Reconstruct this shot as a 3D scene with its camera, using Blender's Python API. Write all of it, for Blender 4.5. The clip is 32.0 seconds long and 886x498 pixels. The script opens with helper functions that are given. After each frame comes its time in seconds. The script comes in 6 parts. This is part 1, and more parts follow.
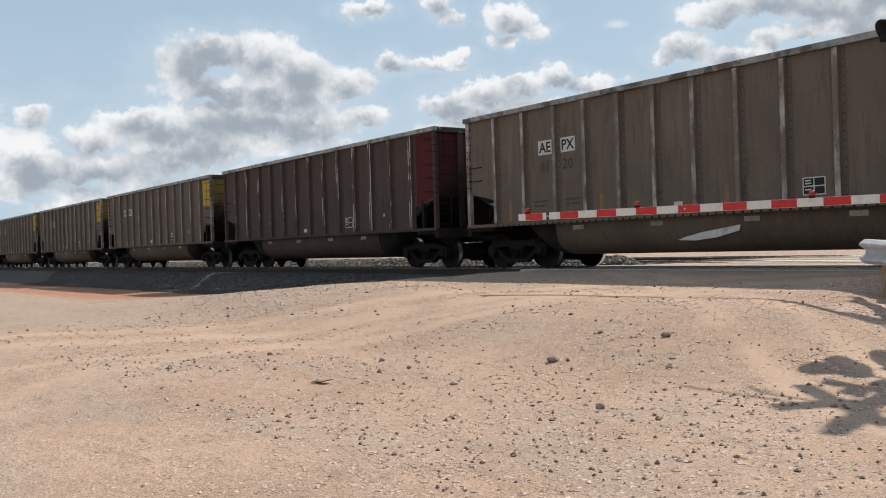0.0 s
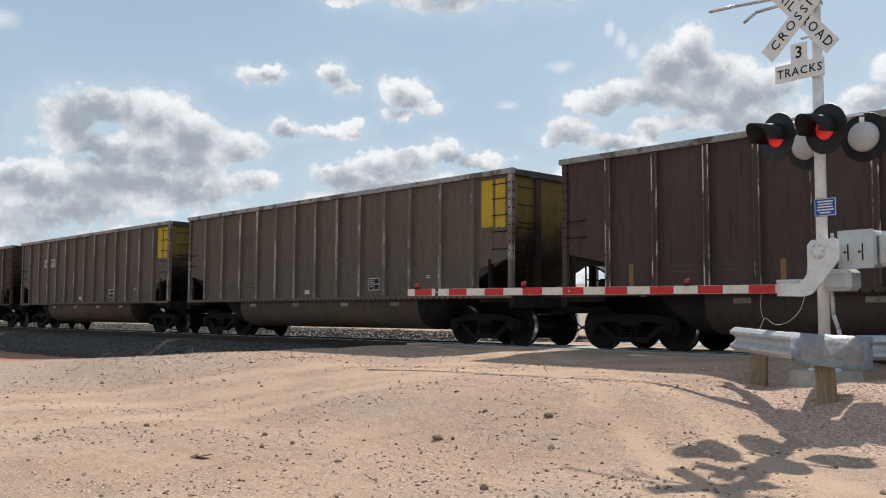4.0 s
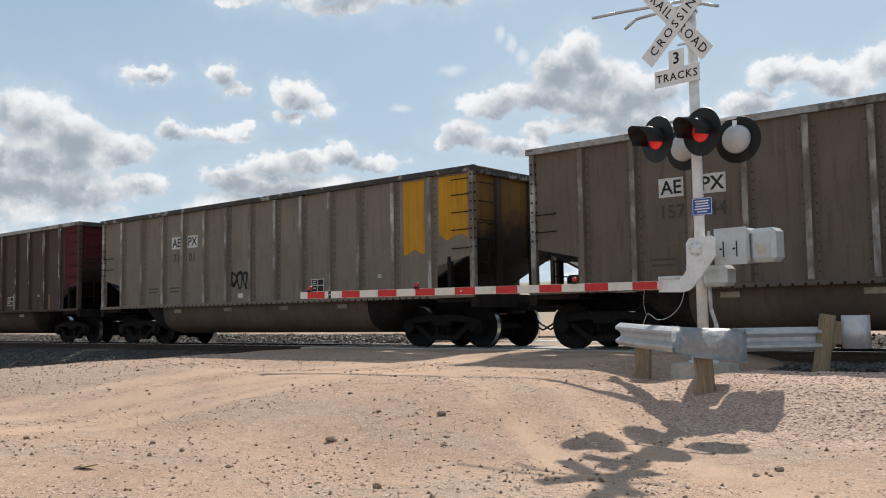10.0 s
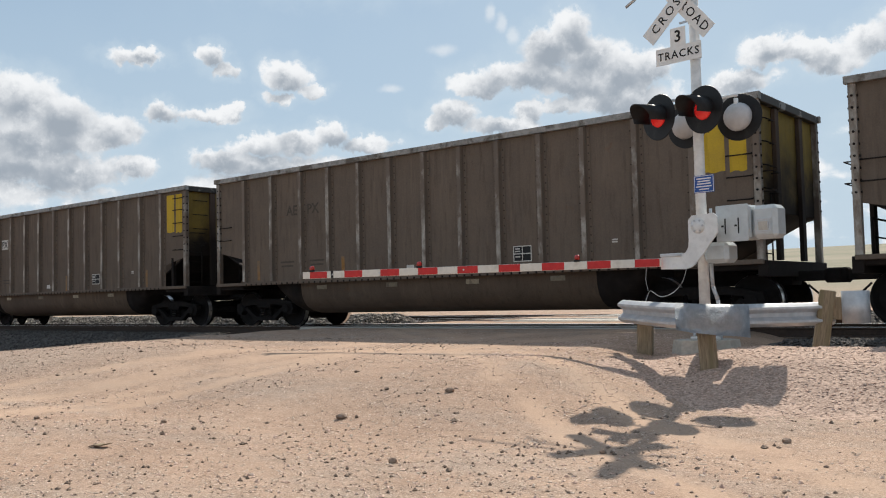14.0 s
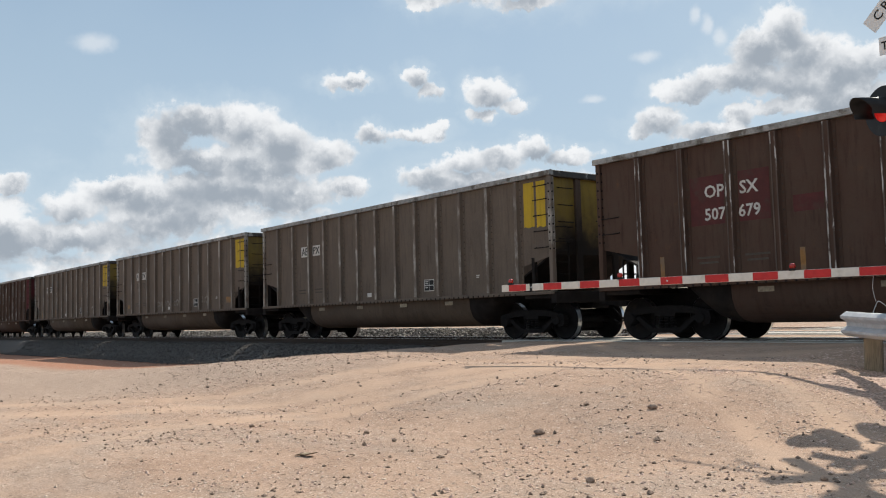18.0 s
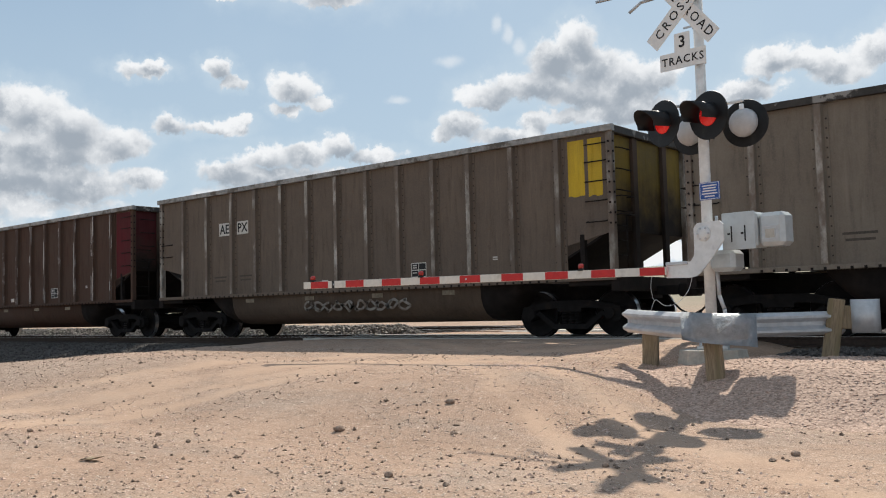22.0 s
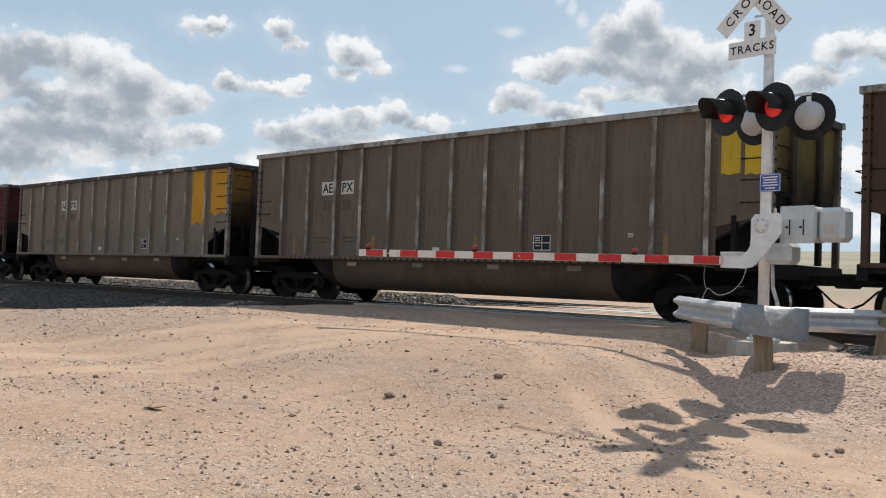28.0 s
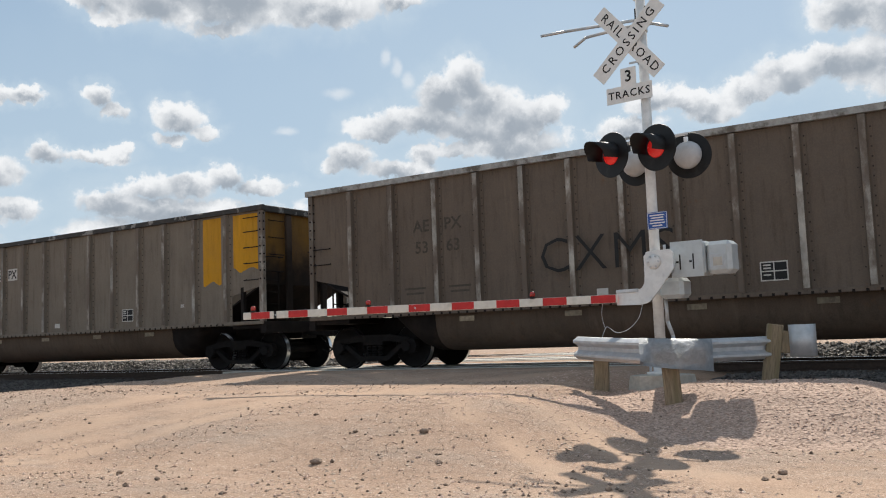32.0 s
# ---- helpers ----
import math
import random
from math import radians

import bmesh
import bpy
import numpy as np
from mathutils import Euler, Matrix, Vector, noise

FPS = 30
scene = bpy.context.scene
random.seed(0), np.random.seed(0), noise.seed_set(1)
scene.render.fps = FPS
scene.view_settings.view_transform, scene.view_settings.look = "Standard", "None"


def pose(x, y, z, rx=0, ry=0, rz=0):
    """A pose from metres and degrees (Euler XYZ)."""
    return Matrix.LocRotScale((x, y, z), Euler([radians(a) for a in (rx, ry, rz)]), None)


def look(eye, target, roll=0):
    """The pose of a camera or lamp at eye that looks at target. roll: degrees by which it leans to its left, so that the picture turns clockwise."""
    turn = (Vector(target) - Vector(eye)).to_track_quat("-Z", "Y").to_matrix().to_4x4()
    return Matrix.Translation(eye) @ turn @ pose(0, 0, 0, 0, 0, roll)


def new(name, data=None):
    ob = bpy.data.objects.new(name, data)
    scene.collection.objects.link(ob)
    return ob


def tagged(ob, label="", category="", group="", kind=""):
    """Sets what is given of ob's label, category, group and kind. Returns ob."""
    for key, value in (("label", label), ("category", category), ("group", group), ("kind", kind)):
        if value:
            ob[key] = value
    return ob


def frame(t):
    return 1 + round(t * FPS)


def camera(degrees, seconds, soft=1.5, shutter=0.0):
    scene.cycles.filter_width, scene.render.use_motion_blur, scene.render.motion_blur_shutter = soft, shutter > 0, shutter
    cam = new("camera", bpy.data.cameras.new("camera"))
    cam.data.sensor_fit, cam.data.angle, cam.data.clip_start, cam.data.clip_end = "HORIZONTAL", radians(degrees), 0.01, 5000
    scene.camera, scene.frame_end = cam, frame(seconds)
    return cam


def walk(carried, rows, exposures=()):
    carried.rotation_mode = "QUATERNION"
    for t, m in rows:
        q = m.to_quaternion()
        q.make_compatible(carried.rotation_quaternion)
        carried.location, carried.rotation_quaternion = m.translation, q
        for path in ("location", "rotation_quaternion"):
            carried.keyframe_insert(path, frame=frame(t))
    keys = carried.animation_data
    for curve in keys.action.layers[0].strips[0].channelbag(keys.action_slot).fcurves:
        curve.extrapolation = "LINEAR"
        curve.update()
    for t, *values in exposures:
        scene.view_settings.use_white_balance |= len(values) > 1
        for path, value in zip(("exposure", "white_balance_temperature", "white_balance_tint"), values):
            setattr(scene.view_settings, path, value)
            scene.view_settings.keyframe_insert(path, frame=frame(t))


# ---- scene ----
from functools import lru_cache

# ---------------------------------------------------------------- camera
PATH = [
    (0, (0.378, 0.410, 0.614), (-1.2373, 1.5894, 0.6090), -1.80),
    (0.5, (0.367, 0.420, 0.664), (-1.2256, 1.6298, 0.6387), -6.13),
    (1, (0.353, 0.446, 0.665), (-1.2256, 1.6740, 0.6647), -6.85),
    (1.5, (0.366, 0.381, 0.670), (-1.1451, 1.6856, 0.7841), -3.53),
    (2, (0.416, 0.384, 0.681), (-0.9294, 1.8490, 0.8923), -0.26),
    (2.5, (0.440, 0.372, 0.679), (-0.8698, 1.8715, 0.8676), 1.23),
    (3, (0.404, 0.363, 0.693), (-0.9565, 1.8245, 0.8019), 2.01),
    (3.5, (0.423, 0.329, 0.672), (-0.9868, 1.7426, 0.7924), 1.16),
    (4, (0.424, 0.318, 0.672), (-1.0276, 1.6859, 0.8187), 0.27),
    (4.5, (0.435, 0.313, 0.667), (-1.0599, 1.6358, 0.7992), -0.40),
    (6.5, (0.441, 0.313, 0.655), (-1.0330, 1.6584, 0.7861), -1.18),
    (7, (0.448, 0.306, 0.643), (-1.0231, 1.6559, 0.7617), -1.33),
    (7.5, (0.451, 0.302, 0.643), (-1.0003, 1.6742, 0.7511), -1.33),
    (8, (0.445, 0.327, 0.651), (-0.8670, 1.8330, 0.7511), -1.65),
    (8.5, (0.493, 0.318, 0.664), (-0.6138, 1.9766, 0.8233), -1.83),
    (9, (0.488, 0.306, 0.664), (-0.6420, 1.9445, 0.8536), -1.35),
    (9.5, (0.485, 0.285, 0.660), (-0.7327, 1.8610, 0.8415), -0.87),
    (10, (0.487, 0.304, 0.647), (-0.7961, 1.8300, 0.7986), -0.92),
    (10.5, (0.488, 0.324, 0.646), (-0.8547, 1.8002, 0.7805), -0.80),
    (11, (0.502, 0.310, 0.636), (-0.8552, 1.7736, 0.7626), -0.32),
    (11.5, (0.552, 0.314, 0.647), (-0.7299, 1.8424, 0.7829), -0.27),
    (12, (0.567, 0.293, 0.648), (-0.6689, 1.8592, 0.7906), -0.08),
    (12.5, (0.527, 0.242, 0.644), (-0.7188, 1.8002, 0.7829), 0.27),
    (13, (0.440, 0.162, 0.635), (-0.8566, 1.6799, 0.7578), -0.09),
    (13.5, (0.400, 0.105, 0.625), (-0.8797, 1.6396, 0.7132), -1.06),
    (15.5, (0.412, 0.397, 0.621), (-0.8850, 1.9054, 0.8319), -2.06),
    (16, (0.377, 0.382, 0.605), (-0.9609, 1.8557, 0.7944), -2.45),
    (16.5, (0.374, 0.368, 0.606), (-0.9879, 1.8228, 0.7726), -2.66),
    (17, (0.347, 0.363, 0.604), (-1.0746, 1.7616, 0.7558), -2.32),
    (17.5, (0.343, 0.350, 0.601), (-1.1953, 1.6195, 0.7508), -2.04),
    (18, (0.342, 0.337, 0.621), (-1.2376, 1.5543, 0.7693), -1.58),
    (18.5, (0.322, 0.325, 0.612), (-1.2014, 1.6158, 0.7247), -0.93),
    (19, (0.323, 0.340, 0.614), (-1.0749, 1.7653, 0.7359), -0.98),
    (19.5, (0.344, 0.337, 0.610), (-0.9808, 1.8257, 0.7805), -1.26),
    (20, (0.344, 0.340, 0.609), (-0.9584, 1.8486, 0.7737), -1.13),
    (20.5, (0.345, 0.336, 0.611), (-0.9555, 1.8469, 0.7759), -1.00),
    (21, (0.348, 0.332, 0.605), (-0.9569, 1.8382, 0.7662), -1.05),
    (21.5, (0.336, 0.339, 0.606), (-0.9568, 1.8592, 0.7401), -1.46),
    (22, (0.342, 0.342, 0.606), (-0.9400, 1.8709, 0.7391), -1.49),
    (22.5, (0.337, 0.332, 0.600), (-0.9831, 1.8281, 0.7372), -0.89),
    (23, (0.329, 0.320, 0.605), (-1.0415, 1.7716, 0.7333), -0.37),
    (23.5, (0.319, 0.312, 0.592), (-1.0525, 1.7620, 0.7166), 0.11),
    (24, (0.331, 0.316, 0.595), (-1.0230, 1.7811, 0.7371), 0.11),
    (24.5, (0.332, 0.320, 0.594), (-1.0276, 1.7802, 0.7305), 0.19),
    (26.5, (0.331, 0.263, 0.629), (-0.9515, 1.7897, 0.7861), 0.33),
    (27, (0.386, 0.226, 0.618), (-0.9355, 1.7227, 0.7320), 1.22),
    (27.5, (0.421, 0.190, 0.632), (-0.9283, 1.6651, 0.6876), 1.23),
    (28, (0.401, 0.146, 0.649), (-0.9643, 1.6066, 0.7167), 2.04),
    (28.5, (0.301, 0.032, 0.653), (-0.9900, 1.5572, 0.7363), 2.64),
    (29, (0.268, -0.022, 0.682), (-0.8112, 1.6562, 0.8205), 1.29),
    (29.5, (0.321, -0.047, 0.684), (-0.5775, 1.7321, 0.8565), -0.02),
    (30, (0.339, -0.139, 0.640), (-0.5707, 1.6314, 0.8314), -0.74),
    (30.5, (0.131, -0.153, 0.647), (-0.7795, 1.6160, 0.8561), -1.30),
    (31, (-0.037, -0.200, 0.617), (-1.0255, 1.5312, 0.7746), -0.14),
    (31.5, (-0.197, -0.216, 0.585), (-1.2512, 1.4766, 0.7415), 0.20),
    (32, (-0.377, -0.142, 0.589), (-1.4589, 1.5291, 0.7848), -2.13),
]
cam = camera(52.02, 32.0, soft=1.1)
walk(cam, [(t, look(eye, target, roll)) for t, eye, target, roll in PATH])

# ---------------------------------------------------------------- sky and sun
SUN_AZ, SUN_EL = 17.2, 44.8  # degrees left of +y, degrees up


def math_node(tree, op, a, b=None, c=None, clamp=False):
    n = tree.nodes.new("ShaderNodeMath")
    n.operation, n.use_clamp = op, clamp
    for i, v in enumerate((a, b, c)):
        if v is None:
            continue
        if isinstance(v, (int, float)):
            n.inputs[i].default_value = v
        else:
            tree.links.new(v, n.inputs[i])
    return n.outputs[0]


def vec_node(tree, op, a, b=None):
    n = tree.nodes.new("ShaderNodeVectorMath")
    n.operation = op
    for i, v in enumerate((a, b)):
        if v is None:
            continue
        if isinstance(v, tuple):
            n.inputs[i].default_value = v
        else:
            tree.links.new(v, n.inputs[i])
    return n.outputs["Value"] if op in ("LENGTH", "DOT_PRODUCT") else n.outputs[0]


def smooth(tree, value, low, high):
    n = tree.nodes.new("ShaderNodeMapRange")
    n.interpolation_type = "SMOOTHSTEP"
    tree.links.new(value, n.inputs[0])
    n.inputs[1].default_value, n.inputs[2].default_value = low, high
    return n.outputs[0]


def mix(tree, fac, a, b, blend="MIX"):
    n = tree.nodes.new("ShaderNodeMix")
    n.data_type, n.blend_type = "RGBA", blend
    for key, v in ((0, fac), (6, a), (7, b)):
        if isinstance(v, (int, float)):
            n.inputs[key].default_value = v
        elif isinstance(v, tuple):
            n.inputs[key].default_value = (*v, 1.0)[:4]
        else:
            tree.links.new(v, n.inputs[key])
    return n.outputs[2]


# cumulus: bearing, height, half width, half height (degrees)
CLOUDS = (
    (69.5, 11.5, 2.0, 1.5), (67.5, 12.3, 1.9, 1.1), (64.8, 12.1, 2.4, 1.4), (62.3, 11.1, 2.0, 1.3), (59.9, 10.4, 2.0, 1.1),
    (67.5, 9.9, 3.7, 0.8), (63.7, 9.9, 4.1, 1.1), (70.8, 7.8, 3.7, 0.9), (65.8, 8.3, 5.1, 1.3), (74.9, 7.1, 1.9, 0.9),
    (72.4, 8.3, 1.7, 0.7), (69.2, 6.6, 4.1, 1.3), (74.3, 5.2, 5.1, 1.1), (77.9, 8.2, 1.1, 0.7), (77.9, 5.2, 2.0, 1.3),
    (62.4, 8.0, 3.7, 1.2), (58.5, 8.2, 1.7, 0.7), (58.3, 14.8, 1.7, 0.5), (57.8, 15.2, 0.8, 0.4), (53.6, 15.0, 0.9, 0.7),
    (52.7, 14.1, 0.7, 0.5), (49.3, 14.0, 1.4, 0.9), (49.8, 12.7, 0.9, 0.4), (47.8, 13.1, 1.0, 0.5), (56.6, 11.5, 1.3, 0.7),
    (54.1, 11.5, 2.2, 0.5), (52.3, 11.9, 0.8, 0.4), (53.5, 8.9, 1.9, 0.8), (50.9, 9.6, 2.0, 0.7), (48.8, 9.9, 1.7, 0.8),
    (46.6, 10.4, 1.4, 0.7), (44.5, 9.7, 2.0, 0.6), (49.5, 8.3, 5.4, 0.9), (31.0, 16.0, 1.5, 1.4), (29.8, 14.6, 2.5, 1.4),
    (32.8, 15.2, 1.9, 1.2), (34.0, 13.7, 3.0, 0.9), (36.9, 13.2, 2.0, 0.7), (27.7, 13.6, 2.4, 1.3), (30.9, 13.2, 3.4, 0.9),
    (38.5, 11.6, 1.9, 0.8), (39.9, 10.9, 1.0, 0.5), (33.9, 11.7, 1.0, 0.7), (31.6, 11.7, 2.0, 0.6), (35.8, 10.7, 2.4, 0.7),
    (46.8, 19.2, 2.0, 0.5), (53.4, 19.4, 1.1, 0.4), (46.3, 21.2, 6.4, 2.0), (50.7, 20.8, 3.7, 1.4), (40.1, 20.7, 4.1, 1.2),
    (53.6, 20.7, 2.5, 0.9), (35.3, 21.1, 2.0, 0.6), (19.5, 14.3, 1.5, 0.7), (17.7, 13.9, 1.7, 0.6), (16.2, 13.5, 1.4, 0.8),
    (21.2, 12.6, 2.0, 0.7), (7.6, 18.0, 2.2, 1.3), (4.7, 17.5, 2.7, 1.7), (1.7, 16.2, 2.7, 2.0), (9.0, 15.2, 1.6, 0.9),
    (11.4, 14.7, 2.2, 1.1), (13.8, 14.0, 1.6, 0.9), (3.9, 13.8, 4.1, 1.5), (0.6, 13.4, 2.4, 2.0), (7.1, 14.9, 2.7, 1.3),
    (18.0, 13.9, 1.7, 0.7), (19.9, 13.8, 1.3, 0.5), (15.7, 13.1, 1.7, 0.7), (26.3, 14.1, 1.6, 0.8), (28.1, 12.2, 3.4, 1.1),
    (21.6, 12.3, 1.7, 0.7),
)

world = bpy.data.worlds.new("sky")
scene.world = world
world.use_nodes = True
wt = world.node_tree
wt.nodes.clear()
sky = wt.nodes.new("ShaderNodeTexSky")
sky.sky_type, sky.sun_disc = "NISHITA", False
sky.sun_elevation, sky.sun_rotation = radians(SUN_EL), radians(-SUN_AZ)
sky.air_density, sky.dust_density, sky.ozone_density = 1.0, 0.7, 1.2
sky_strength = 0.08
co = wt.nodes.new("ShaderNodeTexCoord").outputs["Generated"]
sep = wt.nodes.new("ShaderNodeSeparateXYZ")
wt.links.new(co, sep.inputs[0])
deg = 180 / math.pi
bearing = math_node(wt, "MULTIPLY", math_node(wt, "ARCTAN2", math_node(wt, "MULTIPLY", sep.outputs[0], -1.0), sep.outputs[1]), deg)
height = math_node(wt, "MULTIPLY", math_node(wt, "ARCSINE", sep.outputs[2]), deg)


def sky_noise(scale, detail, rough, offset=(0, 0, 0)):
    n = wt.nodes.new("ShaderNodeTexNoise")
    n.inputs["Scale"].default_value, n.inputs["Detail"].default_value, n.inputs["Roughness"].default_value = scale, detail, rough
    wt.links.new(vec_node(wt, "ADD", co, offset), n.inputs["Vector"])
    return n


warp = sky_noise(16, 5, 0.6)
warp2 = sky_noise(55, 5, 0.65, (3, 1, 2))
both = vec_node(wt, "ADD", vec_node(wt, "MULTIPLY", vec_node(wt, "SUBTRACT", warp.outputs["Color"], (0.5, 0.5, 0.5)), (2.0, 1.5, 0.0)),
                vec_node(wt, "MULTIPLY", vec_node(wt, "SUBTRACT", warp2.outputs["Color"], (0.5, 0.5, 0.5)), (1.5, 1.3, 0.0)))
comb = wt.nodes.new("ShaderNodeCombineXYZ")
wt.links.new(bearing, comb.inputs[0])
wt.links.new(height, comb.inputs[1])
plain = comb.outputs[0]
place = vec_node(wt, "ADD", plain, both)


def cloud_mass(at, clouds=CLOUDS):
    """How deep inside a cloud a direction lies: 1 in the middle, 0 at the rim."""
    deep = None
    for a, e, ra, re in clouds:
        d = vec_node(wt, "MULTIPLY", vec_node(wt, "SUBTRACT", at, (a, e, 0.0)), (1 / ra, 1 / re, 0.0))
        inside = math_node(wt, "SUBTRACT", 1.0, vec_node(wt, "LENGTH", d))
        if deep is None:
            deep = inside
        else:
            n = wt.nodes.new("ShaderNodeMath")
            n.operation = "SMOOTH_MAX"
            n.inputs[2].default_value = 0.35
            wt.links.new(deep, n.inputs[0])
            wt.links.new(inside, n.inputs[1])
            deep = n.outputs[0]
    return deep


deep = cloud_mass(place)
lower = cloud_mass(vec_node(wt, "ADD", place, (0.1, 0.62, 0.0)))
# a broken bank low over the horizon
bank_noise = wt.nodes.new("ShaderNodeTexNoise")
bank_noise.inputs["Scale"].default_value, bank_noise.inputs["Detail"].default_value = 9.0, 5.0
wt.links.new(vec_node(wt, "MULTIPLY", co, (1.0, 1.0, 2.6)), bank_noise.inputs["Vector"])
low_bank = math_node(wt, "SUBTRACT", math_node(wt, "MULTIPLY", math_node(wt, "SUBTRACT", bank_noise.outputs["Fac"], 0.46), 3.2),
                     math_node(wt, "POWER", math_node(wt, "DIVIDE", math_node(wt, "SUBTRACT", height, 5.0), 6.0), 2.0))
deep = math_node(wt, "MAXIMUM", deep, low_bank)
fine = sky_noise(30, 6, 0.64, (7, 7, 7)).outputs["Fac"]
puff = wt.nodes.new("ShaderNodeTexVoronoi")
puff.feature = "SMOOTH_F1"
puff.inputs["Scale"].default_value, puff.inputs["Detail"].default_value, puff.inputs["Roughness"].default_value = 26.0, 2.0, 0.55
wt.links.new(vec_node(wt, "ADD", co, vec_node(wt, "MULTIPLY", warp2.outputs["Color"], (0.03, 0.03, 0.03))), puff.inputs["Vector"])
lump = math_node(wt, "SUBTRACT", 0.42, puff.outputs["Distance"])
body = math_node(wt, "ADD", deep, math_node(wt, "ADD", math_node(wt, "MULTIPLY", lump, 0.55), math_node(wt, "MULTIPLY", math_node(wt, "SUBTRACT", fine, 0.5), 0.55)))
# unseen broken cumulus, added outside the mapped sky to whiten the fill light
wide = sky_noise(3.4, 7, 0.58, (4, 2, 6)).outputs["Fac"]
mapped = math_node(wt, "MULTIPLY", math_node(wt, "MULTIPLY", smooth(wt, bearing, -14.0, -6.0), smooth(wt, bearing, 96.0, 84.0)), smooth(wt, height, 32.0, 25.0))
other = math_node(wt, "MULTIPLY", math_node(wt, "SUBTRACT", wide, 0.60), 6.0)
body = math_node(wt, "ADD", math_node(wt, "MULTIPLY", body, mapped), math_node(wt, "MULTIPLY", other, math_node(wt, "SUBTRACT", 1.0, mapped)))
cover = smooth(wt, body, -0.34, 0.06)
halo = smooth(wt, body, -1.2, -0.1)
shade = smooth(wt, math_node(wt, "ADD", math_node(wt, "ADD", math_node(wt, "MULTIPLY", lower, 1.1), math_node(wt, "MULTIPLY", deep, 0.25)),
                            math_node(wt, "SUBTRACT", math_node(wt, "MULTIPLY", math_node(wt, "SUBTRACT", fine, 0.5), 0.9), math_node(wt, "MULTIPLY", lump, 1.3))), -0.05, 1.75)
cloud_colour = mix(wt, shade, (0.83, 0.845, 0.86), (0.33, 0.375, 0.43))
# thin high veil and haze towards the horizon
veil = smooth(wt, sky_noise(2.2, 5, 0.55, (1, 5, 2)).outputs["Fac"], 0.35, 0.8)
hz = math_node(wt, "SUBTRACT", 1.0, smooth(wt, height, 2.0, 36.0))
sky_col = mix(wt, 1.0, sky.outputs[0], (sky_strength, sky_strength, sky_strength), "MULTIPLY")
sky_col = mix(wt, 0.45, sky_col, (0.255, 0.425, 0.61))
sky_col = mix(wt, math_node(wt, "ADD", math_node(wt, "MULTIPLY", veil, 0.3), math_node(wt, "MULTIPLY", hz, 0.85), clamp=True), sky_col, (0.475, 0.59, 0.69))
sky_col = mix(wt, math_node(wt, "MULTIPLY", halo, 0.38), sky_col, (0.56, 0.66, 0.74))
# faint puffs and wisps
faint = cloud_mass(vec_node(wt, "ADD", plain, vec_node(wt, "MULTIPLY", both, (0.35, 0.35, 0.0))), ((39.2, 15.5, 1.2, 0.55), (36.2, 17.6, 0.4, 0.7), (35.5, 16.9, 0.45, 0.7), (34.8, 16.1, 0.5, 0.7), (42.6, 13.2, 0.9, 0.3), (73.5, 16.5, 1.5, 0.7)))
faint = math_node(wt, "ADD", faint, math_node(wt, "MULTIPLY", math_node(wt, "SUBTRACT", fine, 0.5), 0.9))
sky_col = mix(wt, math_node(wt, "MULTIPLY", smooth(wt, faint, -0.1, 0.8), 0.55), sky_col, (0.76, 0.79, 0.82))
sky_col = mix(wt, cover, sky_col, cloud_colour)
bg = wt.nodes.new("ShaderNodeBackground")
wt.links.new(sky_col, bg.inputs[0])
bg.inputs[1].default_value = 1.0
out = wt.nodes.new("ShaderNodeOutputWorld")
wt.links.new(bg.outputs[0], out.inputs[0])

sun = new("sun", bpy.data.lights.new("sun", "SUN"))
sun.data.energy, sun.data.angle, sun.data.color = 5.0, radians(0.55), (1.0, 0.93, 0.82)
sun_way = Vector((-math.sin(radians(SUN_AZ)) * math.cos(radians(SUN_EL)), math.cos(radians(SUN_AZ)) * math.cos(radians(SUN_EL)), math.sin(radians(SUN_EL))))
sun.matrix_world = look(tuple(sun_way * 50), (0, 0, 0))
scene.view_settings.exposure = 0.12

